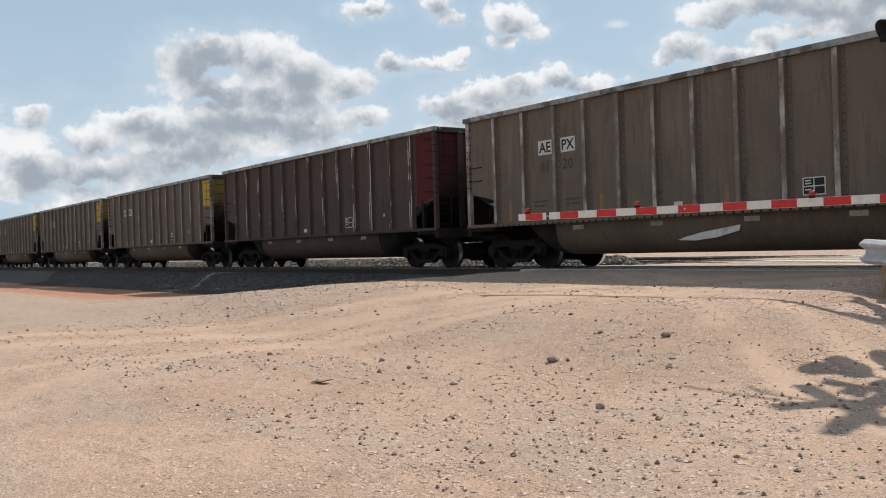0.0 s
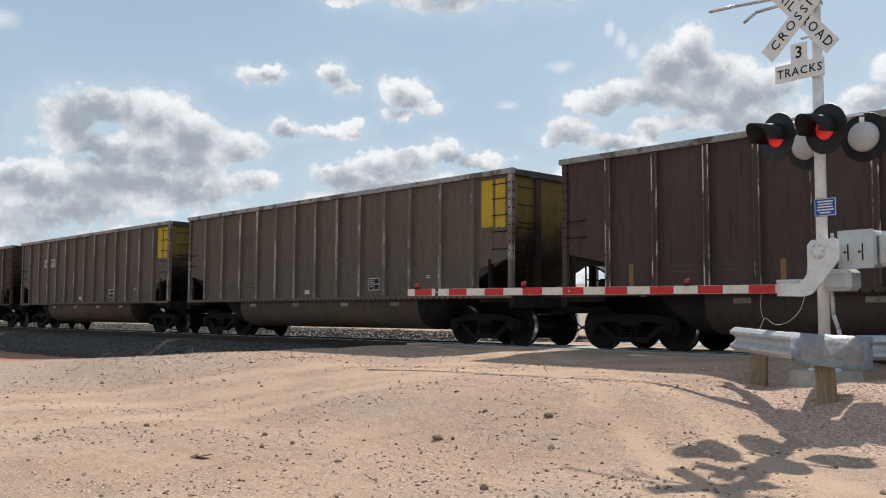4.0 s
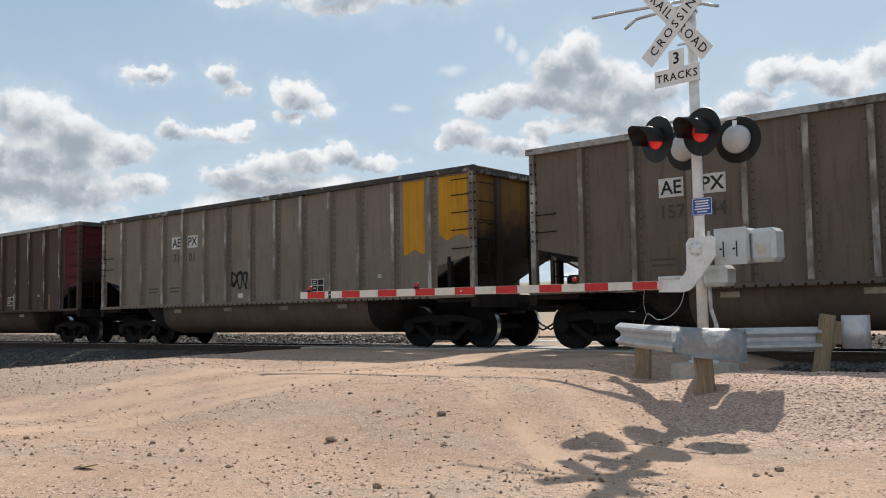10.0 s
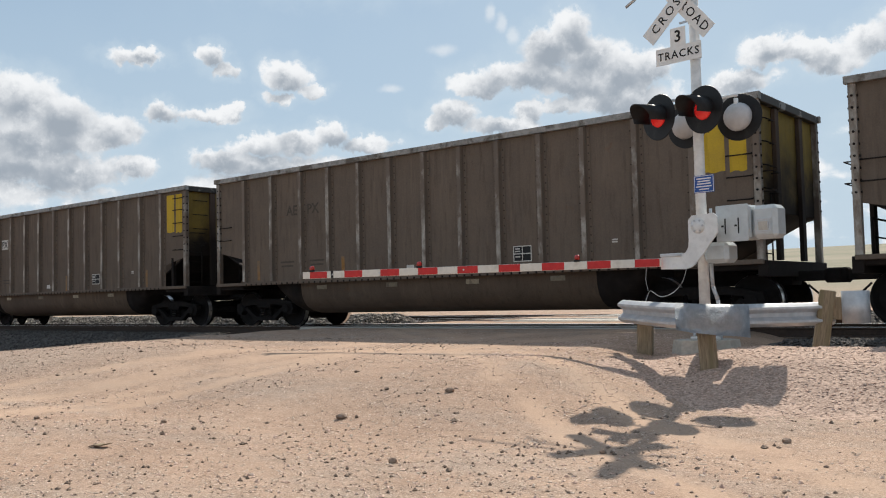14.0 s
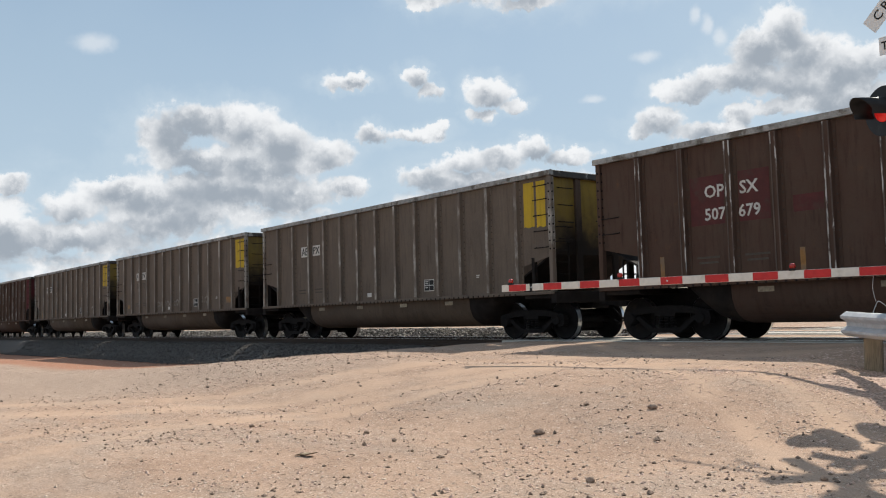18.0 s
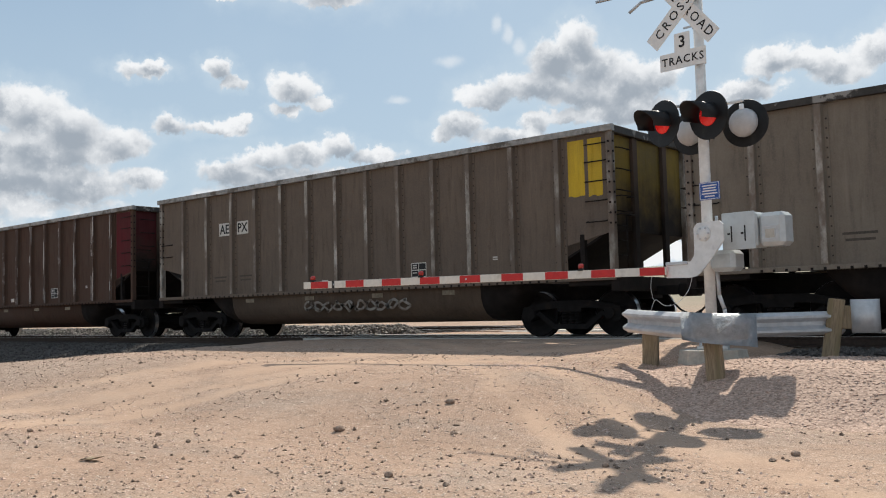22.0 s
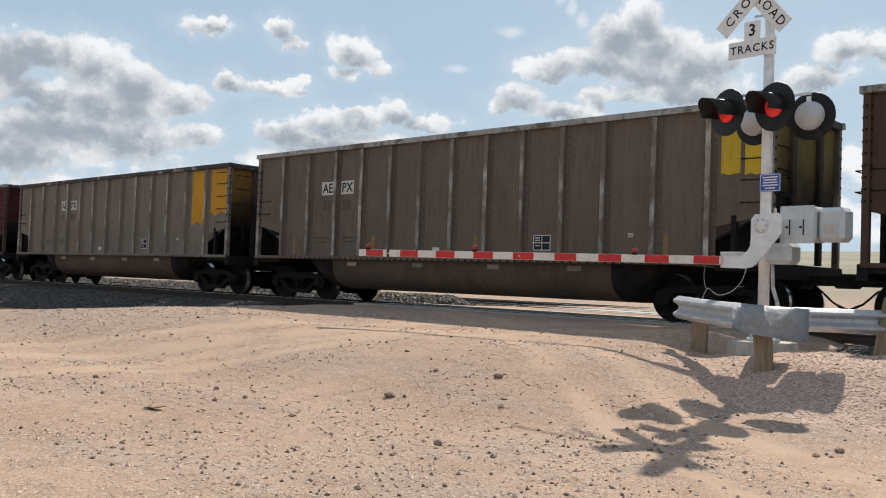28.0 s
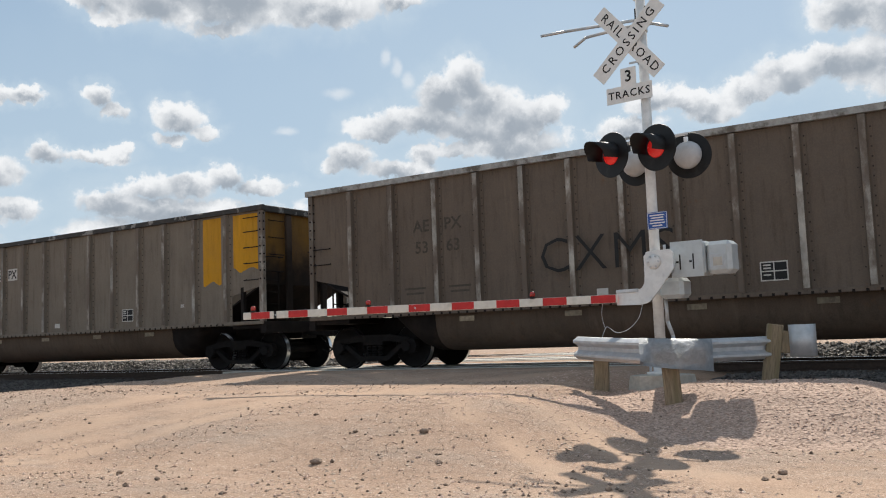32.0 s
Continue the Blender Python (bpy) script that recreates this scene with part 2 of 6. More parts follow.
# ---------------------------------------------------------------- materials
def material(name, base, rough=0.8, metal=0.0, grain=0.25, scale=30.0, stain=None, stain_scale=1.5, stain_range=(0.5, 0.75), bump=0.2,
             bump_scale=None, vary=0.0, emit=None, spec=0.3, stretch=(1, 1, 1), bump_dist=0.01):
    """A surface with grain, larger stains and fine relief; vary: brightness that differs from object to object."""
    m = bpy.data.materials.new(name)
    m.use_nodes = True
    t = m.node_tree
    b = t.nodes["Principled BSDF"]
    pos = t.nodes.new("ShaderNodeTexCoord").outputs["Object"]
    pos = vec_node(t, "MULTIPLY", pos, tuple(float(v) for v in stretch))
    if vary:
        info = t.nodes.new("ShaderNodeObjectInfo")
        pos = vec_node(t, "ADD", pos, vec_node(t, "MULTIPLY", (1.0, 1.0, 1.0), (0.0, 0.0, 0.0)))
        jump = t.nodes.new("ShaderNodeCombineXYZ")
        t.links.new(math_node(t, "MULTIPLY", info.outputs["Random"], 40.0), jump.inputs[0])
        t.links.new(math_node(t, "MULTIPLY", info.outputs["Random"], 17.0), jump.inputs[1])
        pos = vec_node(t, "ADD", pos, jump.outputs[0])

    def noise_of(s, detail=5.0, r=0.6):
        n = t.nodes.new("ShaderNodeTexNoise")
        n.inputs["Scale"].default_value, n.inputs["Detail"].default_value, n.inputs["Roughness"].default_value = s, detail, r
        t.links.new(pos, n.inputs["Vector"])
        return n.outputs["Fac"]

    g = noise_of(scale)
    dark = tuple(c * (1 - grain) for c in base)
    light = tuple(min(1.0, c * (1 + grain)) for c in base)
    col = mix(t, smooth(t, g, 0.25, 0.75), dark, light)
    if stain:
        col = mix(t, smooth(t, noise_of(stain_scale, 6.0, 0.65), *stain_range), col, stain)
    if vary:
        k = math_node(t, "ADD", math_node(t, "MULTIPLY", info.outputs["Random"], 2 * vary), 1 - vary)
        scaled = t.nodes.new("ShaderNodeCombineColor")
        for i in range(3):
            t.links.new(k, scaled.inputs[i])
        col = mix(t, 1.0, col, scaled.outputs[0], "MULTIPLY")
    t.links.new(col, b.inputs["Base Color"])
    b.inputs["Metallic"].default_value, b.inputs["Specular IOR Level"].default_value = metal, spec
    t.links.new(math_node(t, "ADD", math_node(t, "MULTIPLY", math_node(t, "SUBTRACT", g, 0.5), 0.25), rough, clamp=True), b.inputs["Roughness"])
    if bump:
        bn = t.nodes.new("ShaderNodeBump")
        bn.inputs["Strength"].default_value, bn.inputs["Distance"].default_value = bump, bump_dist
        t.links.new(noise_of(bump_scale or scale * 2, 4.0), bn.inputs["Height"])
        t.links.new(bn.outputs[0], b.inputs["Normal"])
    if emit:
        b.inputs["Emission Color"].default_value, b.inputs["Emission Strength"].default_value = (*emit[0], 1.0), emit[1]
    return m


def car_paint(name, base, dust=(0.16, 0.13, 0.10), rust=(0.16, 0.075, 0.03), rough=0.62, soot=None):
    """Weathered hopper steel: dusty paint with streaks running down, rust blooms and coal dust."""
    m = bpy.data.materials.new(name)
    m.use_nodes = True
    t = m.node_tree
    b = t.nodes["Principled BSDF"]
    pos = t.nodes.new("ShaderNodeTexCoord").outputs["Object"]
    info = t.nodes.new("ShaderNodeObjectInfo")
    jump = t.nodes.new("ShaderNodeCombineXYZ")
    t.links.new(math_node(t, "MULTIPLY", info.outputs["Random"], 60.0), jump.inputs[0])
    pos = vec_node(t, "ADD", pos, jump.outputs[0])

    def noise_of(vec, s, detail=5.0, r=0.6):
        n = t.nodes.new("ShaderNodeTexNoise")
        n.inputs["Scale"].default_value, n.inputs["Detail"].default_value, n.inputs["Roughness"].default_value = s, detail, r
        t.links.new(vec, n.inputs["Vector"])
        return n.outputs["Fac"]

    streak = noise_of(vec_node(t, "MULTIPLY", pos, (1.0, 1.0, 0.12)), 9.0, 6.0)
    blot = noise_of(pos, 0.9, 6.0, 0.65)
    fine = noise_of(pos, 45.0, 4.0)
    col = mix(t, smooth(t, blot, 0.3, 0.72), base, dust)
    col = mix(t, math_node(t, "MULTIPLY", smooth(t, streak, 0.48, 0.72), 0.55), col, tuple(c * 0.5 for c in base))
    wash = noise_of(vec_node(t, "ADD", vec_node(t, "MULTIPLY", pos, (1.0, 1.0, 0.07)), (8.0, 0.0, 3.0)), 3.2, 7.0, 0.7)
    col = mix(t, math_node(t, "MULTIPLY", smooth(t, wash, 0.52, 0.74), 0.5), col, tuple(min(1, c * 1.45) for c in base))
    col = mix(t, math_node(t, "MULTIPLY", smooth(t, noise_of(vec_node(t, "ADD", pos, (0.0, 0.0, 11.0)), 5.5, 8.0, 0.75), 0.60, 0.70), 0.45), col, tuple(c * 0.4 for c in base))
    col = mix(t, math_node(t, "MULTIPLY", smooth(t, noise_of(pos, 2.3, 7.0, 0.7), 0.6, 0.75), 0.5), col, rust)
    col = mix(t, math_node(t, "MULTIPLY", smooth(t, fine, 0.35, 0.7), 0.25), col, tuple(min(1, c * 1.35) for c in base))
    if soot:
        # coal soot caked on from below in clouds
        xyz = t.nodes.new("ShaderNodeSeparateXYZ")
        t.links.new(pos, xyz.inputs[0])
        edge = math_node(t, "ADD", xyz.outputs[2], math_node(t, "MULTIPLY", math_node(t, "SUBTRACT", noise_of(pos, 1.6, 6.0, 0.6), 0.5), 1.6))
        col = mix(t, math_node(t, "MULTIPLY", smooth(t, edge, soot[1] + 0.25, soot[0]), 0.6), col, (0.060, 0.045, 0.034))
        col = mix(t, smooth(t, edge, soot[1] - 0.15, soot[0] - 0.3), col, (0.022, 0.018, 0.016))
    k = math_node(t, "ADD", math_node(t, "MULTIPLY", info.outputs["Random"], 0.12), 0.94)
    scaled = t.nodes.new("ShaderNodeCombineColor")
    for i in range(3):
        t.links.new(k, scaled.inputs[i])
    col = mix(t, 1.0, col, scaled.outputs[0], "MULTIPLY")
    t.links.new(col, b.inputs["Base Color"])
    b.inputs["Roughness"].default_value, b.inputs["Specular IOR Level"].default_value = rough + 0.13, 0.10
    bn = t.nodes.new("ShaderNodeBump")
    bn.inputs["Strength"].default_value, bn.inputs["Distance"].default_value = 0.35, 0.02
    t.links.new(math_node(t, "ADD", noise_of(pos, 2.2, 3.0), math_node(t, "MULTIPLY", fine, 0.15)), bn.inputs["Height"])
    t.links.new(bn.outputs[0], b.inputs["Normal"])
    return m


PAINT = {
    "taupe": car_paint("taupe_car_paint", (0.152, 0.118, 0.092), dust=(0.122, 0.097, 0.079)),
    "grey": car_paint("pale_grey_car_paint", (0.212, 0.178, 0.142), dust=(0.172, 0.142, 0.114)),
    "brown": car_paint("brown_car_paint", (0.080, 0.047, 0.035), dust=(0.085, 0.058, 0.044)),
    "dark": car_paint("dark_brown_car_paint", (0.076, 0.053, 0.046), dust=(0.086, 0.064, 0.054)),
    "tub": car_paint("brown_dusty_trough_paint", (0.130, 0.096, 0.071), dust=(0.088, 0.065, 0.050)),
    "black": car_paint("near_black_car_paint", (0.035, 0.028, 0.024), dust=(0.055, 0.044, 0.036), rust=(0.06, 0.035, 0.022)),
    "green": car_paint("green_car_paint", (0.05, 0.10, 0.06), dust=(0.10, 0.11, 0.08)),
}
END = {
    "yellow": car_paint("yellow_end_paint", (0.55, 0.37, 0.035), dust=(0.42, 0.29, 0.05), rust=(0.3, 0.18, 0.04)),
    "orange": car_paint("orange_end_paint", (0.55, 0.27, 0.02), dust=(0.45, 0.23, 0.04), rust=(0.3, 0.15, 0.04)),
    "red": car_paint("red_end_paint", (0.105, 0.017, 0.021), dust=(0.080, 0.024, 0.025), rust=(0.05, 0.018, 0.018)),
    "green": car_paint("green_end_paint", (0.03, 0.17, 0.06), dust=(0.05, 0.15, 0.07), rust=(0.05, 0.08, 0.04)),
}
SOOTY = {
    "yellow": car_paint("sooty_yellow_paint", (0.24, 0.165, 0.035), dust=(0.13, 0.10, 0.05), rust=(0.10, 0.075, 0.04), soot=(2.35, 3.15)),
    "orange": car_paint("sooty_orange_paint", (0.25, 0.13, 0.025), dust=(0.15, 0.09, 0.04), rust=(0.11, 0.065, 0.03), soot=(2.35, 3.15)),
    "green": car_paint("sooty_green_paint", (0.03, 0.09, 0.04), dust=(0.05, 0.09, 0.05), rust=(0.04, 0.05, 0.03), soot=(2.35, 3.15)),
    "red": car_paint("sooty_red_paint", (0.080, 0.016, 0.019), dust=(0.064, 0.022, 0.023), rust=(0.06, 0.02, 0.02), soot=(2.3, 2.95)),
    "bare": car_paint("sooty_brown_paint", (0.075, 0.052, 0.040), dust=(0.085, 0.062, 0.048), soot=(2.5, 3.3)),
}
BARE = material("worn_bare_rib_steel", (0.36, 0.33, 0.29), 0.55, 0.2, 0.35, 6.0, (0.15, 0.115, 0.09), 2.2, (0.36, 0.56), 0.2, stretch=(1, 1, 0.5), vary=0.15)
CHORD = material("galvanised_top_chord", (0.30, 0.285, 0.265), 0.55, 0.25, 0.3, 8.0, (0.12, 0.10, 0.08), 2.2, (0.5, 0.62), 0.2, vary=0.1)
RUNNING = material("grimy_running_gear_steel", (0.011, 0.010, 0.010), 0.85, 0.0, 0.4, 8.0, (0.026, 0.019, 0.015), 3.0, (0.55, 0.75), 0.3, vary=0.1, spec=0.15)
EDGE = material("chipped_rib_edge", (0.10, 0.07, 0.055), 0.6, 0.0, 0.3, 8.0, (0.50, 0.47, 0.44), 5.0, (0.50, 0.56), 0.2, stretch=(1, 1, 0.22), vary=0.15)
CHORD_DARK = material("sooty_top_chord", (0.045, 0.040, 0.036), 0.7, 0.0, 0.3, 8.0, (0.26, 0.245, 0.225), 2.6, (0.56, 0.62), 0.2, vary=0.1)
REFLECT = material("dirty_reflector", (0.27, 0.225, 0.16), 0.6, 0, 0.25, 14.0, (0.15, 0.12, 0.09), 6.0, (0.5, 0.7), bump=0, vary=0.3)
# one near-black tone for car-end steel, trough caps, rungs and rivet heads
NEAR_BLACK = material("near_black_steel", (0.016, 0.013, 0.012), 0.85, 0.0, 0.35, 4.0, (0.034, 0.026, 0.021), 1.2, (0.5, 0.75), 0.2, spec=0.15)
TREAD = material("polished_wheel_tread", (0.55, 0.55, 0.55), 0.3, 1.0, 0.1, 20.0, bump=0)
RAIL_SIDE = material("rusty_rail_steel", (0.055, 0.038, 0.030), 0.8, 0.1, 0.3, 20.0)
RAIL_TOP = material("polished_rail_head", (0.62, 0.62, 0.63), 0.28, 1.0, 0.1, 30.0, bump=0)
WOOD_TIE = material("dark_timber_sleeper", (0.075, 0.055, 0.042), 0.9, 0, 0.4, 14.0, stretch=(1, 6, 1), vary=0.25)
POST_WOOD = material("weathered_timber_post", (0.27, 0.205, 0.135), 0.9, 0, 0.35, 24.0, (0.2, 0.16, 0.09), 3.0, (0.45, 0.7), 0.6, stretch=(3, 3, 0.25), vary=0.12)
GALV = material("galvanised_steel", (0.52, 0.53, 0.545), 0.45, 0.35, 0.14, 9.0, (0.42, 0.44, 0.46), 5.0, (0.40, 0.75), 0.08)
DENTED = material("dented_galvanised_steel", (0.50, 0.51, 0.525), 0.42, 0.4, 0.18, 7.0, (0.38, 0.40, 0.42), 6.0, (0.42, 0.7), 0.9, 9.0, bump_dist=0.03)
ALU = material("silver_painted_aluminium", (0.70, 0.70, 0.69), 0.5, 0.15, 0.1, 12.0, (0.48, 0.48, 0.48), 3.0, (0.5, 0.7), 0.1)
MAST = material("weathered_silver_mast", (0.72, 0.71, 0.69), 0.5, 0.0, 0.12, 10.0, (0.60, 0.59, 0.57), 4.0, (0.52, 0.72), 0.15)
BOX_GREY = material("light_grey_gate_housing", (0.50, 0.53, 0.54), 0.5, 0.2, 0.08, 12.0, (0.42, 0.44, 0.45), 3.0, (0.5, 0.7), 0.05)
WHITE = material("white_reflective_sheeting", (0.74, 0.73, 0.71), 0.55, 0, 0.06, 14.0, (0.60, 0.58, 0.54), 5.0, (0.55, 0.8), 0.05)
ARM_WHITE = material("dusty_white_arm_tape", (0.66, 0.63, 0.57), 0.5, 0, 0.07, 14.0, (0.52, 0.49, 0.43), 4.0, (0.5, 0.75), 0.05)
ARM_RED = material("red_reflective_tape", (0.50, 0.030, 0.030), 0.45, 0, 0.12, 14.0, (0.45, 0.04, 0.03), 4.0, (0.5, 0.75), 0.05)
BLACK = material("black_painted_metal", (0.012, 0.012, 0.013), 0.5, 0, 0.3, 12.0, (0.03, 0.03, 0.03), 4.0, (0.55, 0.75), 0.1)
INK = material("black_lettering", (0.018, 0.018, 0.018), 0.7, 0, 0.2, 20.0, bump=0)
FADED = material("faded_dark_lettering", (0.075, 0.062, 0.050), 0.8, 0, 0.3, 12.0, bump=0)
WHITE_PAINT = material("white_stencil_paint", (0.56, 0.54, 0.50), 0.7, 0, 0.12, 12.0, (0.36, 0.33, 0.28), 4.0, (0.5, 0.75), bump=0)
RIVET = material("grimy_rivet_heads", (0.062, 0.050, 0.042), 0.8, 0.0, 0.3, 20.0, bump=0, spec=0.15)
SPRAY_WHITE = material("sprayed_white_paint", (0.44, 0.46, 0.49), 0.7, 0, 0.12, 5.0, (0.30, 0.31, 0.33), 2.5, (0.45, 0.75), bump=0)
SPRAY_DARK = material("sprayed_black_paint", (0.030, 0.028, 0.032), 0.7, 0, 0.3, 6.0, (0.06, 0.052, 0.05), 3.0, (0.5, 0.75), bump=0)
CHALK = material("faint_chalky_paint", (0.27, 0.245, 0.215), 0.8, 0, 0.25, 8.0, (0.15, 0.115, 0.09), 4.0, (0.42, 0.62), bump=0)
RED_PATCH = material("dark_red_patch_paint", (0.085, 0.022, 0.020), 0.7, 0, 0.2, 6.0, (0.075, 0.038, 0.030), 2.0, (0.5, 0.7), bump=0)
RUST_PATCH = material("orange_repair_paint", (0.30, 0.155, 0.05), 0.75, 0, 0.3, 8.0, (0.19, 0.135, 0.09), 4.0, (0.40, 0.62), bump=0)
BLUE = material("blue_sign_sheeting", (0.03, 0.09, 0.32), 0.5, 0, 0.06, 20.0, bump=0)
LENS = material("lit_red_lens", (0.5, 0.02, 0.01), 0.25, 0, 0.05, 20.0, bump=0, emit=((1.0, 0.03, 0.03), 0.24), spec=0.5)
LENS_DIM = material("dim_red_lens", (0.42, 0.03, 0.02), 0.25, 0, 0.05, 20.0, bump=0, emit=((1.0, 0.03, 0.03), 0.22), spec=0.5)
ARM_LENS = material("red_plastic_lens", (0.35, 0.02, 0.015), 0.2, 0, 0.05, 20.0, bump=0, spec=0.6)
CAN = material("white_lamp_housing", (0.50, 0.50, 0.51), 0.5, 0.1, 0.06, 14.0, (0.42, 0.42, 0.42), 4.0, (0.5, 0.7), 0.05)
CONCRETE = material("pale_concrete", (0.46, 0.43, 0.38), 0.9, 0, 0.15, 18.0, (0.36, 0.33, 0.28), 2.0, (0.45, 0.7), 0.3)
RUBBER = material("black_rubber_hose", (0.015, 0.015, 0.015), 0.6, 0, 0.2, 20.0, bump=0)
TURBINE = material("white_turbine_shell", (0.75, 0.76, 0.78), 0.5, 0, 0.03, 3.0, bump=0)


# wheel tracks over the yard: x = a + slope * y + bend * y * y, width
LANES = ((-15.97, 0.69, 0.0, 0.50), (-18.1, 0.72, 0.0, 0.40), (-6.6, -1.367, 0.124, 0.28), (7.25, -1.35, 0.0, 0.36), (4.6, -1.22, 0.0, 0.26), (-12.2, 0.40, 0.0, 0.22))


def ground_material():
    """Hard-packed pale dirt with gravel patches, wheel tracks and reddish soil beside the line."""
    m = bpy.data.materials.new("dirt_and_gravel")
    m.use_nodes = True
    t = m.node_tree
    b = t.nodes["Principled BSDF"]
    pos = t.nodes.new("ShaderNodeTexCoord").outputs["Object"]

    def noise_of(s, detail=6.0, r=0.6, st=(1.0, 1.0, 1.0), shift=(0.0, 0.0, 0.0)):
        n = t.nodes.new("ShaderNodeTexNoise")
        n.inputs["Scale"].default_value, n.inputs["Detail"].default_value, n.inputs["Roughness"].default_value = s, detail, r
        t.links.new(vec_node(t, "ADD", vec_node(t, "MULTIPLY", pos, st), shift), n.inputs["Vector"])
        return n.outputs["Fac"]

    xyz = t.nodes.new("ShaderNodeSeparateXYZ")
    t.links.new(pos, xyz.inputs[0])
    x, y = xyz.outputs[0], xyz.outputs[1]
    col = mix(t, smooth(t, noise_of(0.55), 0.3, 0.7), (0.345, 0.226, 0.160), (0.445, 0.308, 0.224))
    # smooth compacted wheel tracks that swing from both sides on to the crossing
    wobble = math_node(t, "MULTIPLY", math_node(t, "SUBTRACT", noise_of(1.1, 6.0, 0.65), 0.5), 1.3)
    worn = None
    for a, slope, bend, width in LANES:
        line = math_node(t, "ADD", math_node(t, "MULTIPLY", y, math_node(t, "ADD", math_node(t, "MULTIPLY", y, bend), slope)), a)
        away = math_node(t, "ABSOLUTE", math_node(t, "ADD", math_node(t, "SUBTRACT", x, line), wobble))
        lane = math_node(t, "SUBTRACT", 1.0, smooth(t, away, 0.1 * width, 1.7 * width))
        worn = lane if worn is None else math_node(t, "MAXIMUM", worn, lane)
    worn = math_node(t, "MULTIPLY", worn, smooth(t, noise_of(0.9, 5.0, 0.6, shift=(3.0, 7.0, 0.0)), 0.25, 0.55))
    # grey gravel spread over it
    gravel = smooth(t, noise_of(0.8, 7.0, 0.7, (0.5, 1.0, 1.0), (9.0, 2.0, 0.0)), 0.44, 0.66)
    side = math_node(t, "SUBTRACT", x, math_node(t, "ADD", math_node(t, "MULTIPLY", y, 0.69), -16.0))
    grey = math_node(t, "MULTIPLY", smooth(t, math_node(t, "ADD", side, math_node(t, "MULTIPLY", wobble, 2.0)), -1.4, -4.5), smooth(t, y, 11.0, 8.5))
    gravel = math_node(t, "MAXIMUM", gravel, math_node(t, "MULTIPLY", grey, 0.9))
    col = mix(t, math_node(t, "MULTIPLY", gravel, 0.6), col, (0.29, 0.25, 0.215))
    loose = math_node(t, "SUBTRACT", 1.0, math_node(t, "MULTIPLY", worn, 0.6))
    # sand, dark grit and pale crumbs, each in drifts
    drift = smooth(t, noise_of(2.1, 6.0, 0.65, shift=(5.0, 1.0, 0.0)), 0.32, 0.68)
    fine = noise_of(70.0, 5.0, 0.7)
    col = mix(t, math_node(t, "MULTIPLY", smooth(t, fine, 0.48, 0.60), 0.65), col, (0.58, 0.415, 0.315))
    col = mix(t, math_node(t, "MULTIPLY", smooth(t, fine, 0.47, 0.36), 0.65), col, (0.235, 0.155, 0.110))
    crust = smooth(t, noise_of(5.5, 7.0, 0.72, (0.7, 1.5, 1.0), (1.0, 4.0, 0.0)), 0.42, 0.66)
    amount = math_node(t, "MULTIPLY", math_node(t, "ADD", math_node(t, "MULTIPLY", drift, 0.55), 0.45), loose)
    col = mix(t, math_node(t, "MULTIPLY", math_node(t, "MULTIPLY", crust, 0.55), amount), col, (0.235, 0.165, 0.122))

    def grains(scale, reach, share):
        """Single grains: how far a spot lies inside one, and a tone for each."""
        v = t.nodes.new("ShaderNodeTexVoronoi")
        v.inputs["Scale"].default_value = scale
        t.links.new(pos, v.inputs["Vector"])
        tone = t.nodes.new("ShaderNodeSeparateColor")
        t.links.new(v.outputs["Color"], tone.inputs[0])
        size = math_node(t, "MULTIPLY", smooth(t, tone.outputs[0], 1.0 - share, 1.0), reach)
        return smooth(t, math_node(t, "SUBTRACT", size, v.outputs["Distance"]), 0.0, 0.10), tone.outputs[1]

    bits = None
    for scale, reach, share in ((95.0, 0.55, 0.85), (50.0, 0.50, 0.70), (24.0, 0.42, 0.40)):
        inside, tone = grains(scale, reach, share)
        inside = math_node(t, "MULTIPLY", inside, amount)
        col = mix(t, inside, col, mix(t, smooth(t, tone, 0.2, 0.85), (0.13, 0.088, 0.064), (0.66, 0.53, 0.43)))
        bits = inside if bits is None else math_node(t, "ADD", bits, math_node(t, "MULTIPLY", inside, 1.6))
    col = mix(t, math_node(t, "MULTIPLY", worn, 0.55), col, (0.50, 0.350, 0.250))
    crumb = noise_of(11.0, 8.0, 0.72, (0.8, 1.4, 1.0), (6.0, 1.0, 0.0))
    heights = math_node(t, "ADD", math_node(t, "MULTIPLY", math_node(t, "MULTIPLY", crumb, amount), 0.5), math_node(t, "ADD", math_node(t, "MULTIPLY", bits, 0.10), math_node(t, "MULTIPLY", fine, 0.15)))
    # red soil beside the embankment
    red = math_node(t, "MULTIPLY", smooth(t, math_node(t, "ADD", x, math_node(t, "MULTIPLY", noise_of(0.3), 8.0)), -17.0, -26.0),
                    math_node(t, "MULTIPLY", smooth(t, math_node(t, "ADD", y, math_node(t, "MULTIPLY", noise_of(0.5), 2.0)), 8.8, 10.4), smooth(t, y, 14.0, 13.0)))
    col = mix(t, math_node(t, "MULTIPLY", red, 0.8), col, (0.36, 0.17, 0.105))
    # dry grassland far away
    far = math_node(t, "MAXIMUM", smooth(t, y, 34.0, 60.0), math_node(t, "MAXIMUM", smooth(t, math_node(t, "MULTIPLY", y, -1.0), 25.0, 60.0), 0.0))
    grass = mix(t, smooth(t, noise_of(0.03, 8.0, 0.65), 0.35, 0.65), (0.31, 0.27, 0.205), (0.21, 0.205, 0.145))
    col = mix(t, far, col, grass)
    t.links.new(col, b.inputs["Base Color"])
    b.inputs["Roughness"].default_value, b.inputs["Specular IOR Level"].default_value = 0.95, 0.1
    bn = t.nodes.new("ShaderNodeBump")
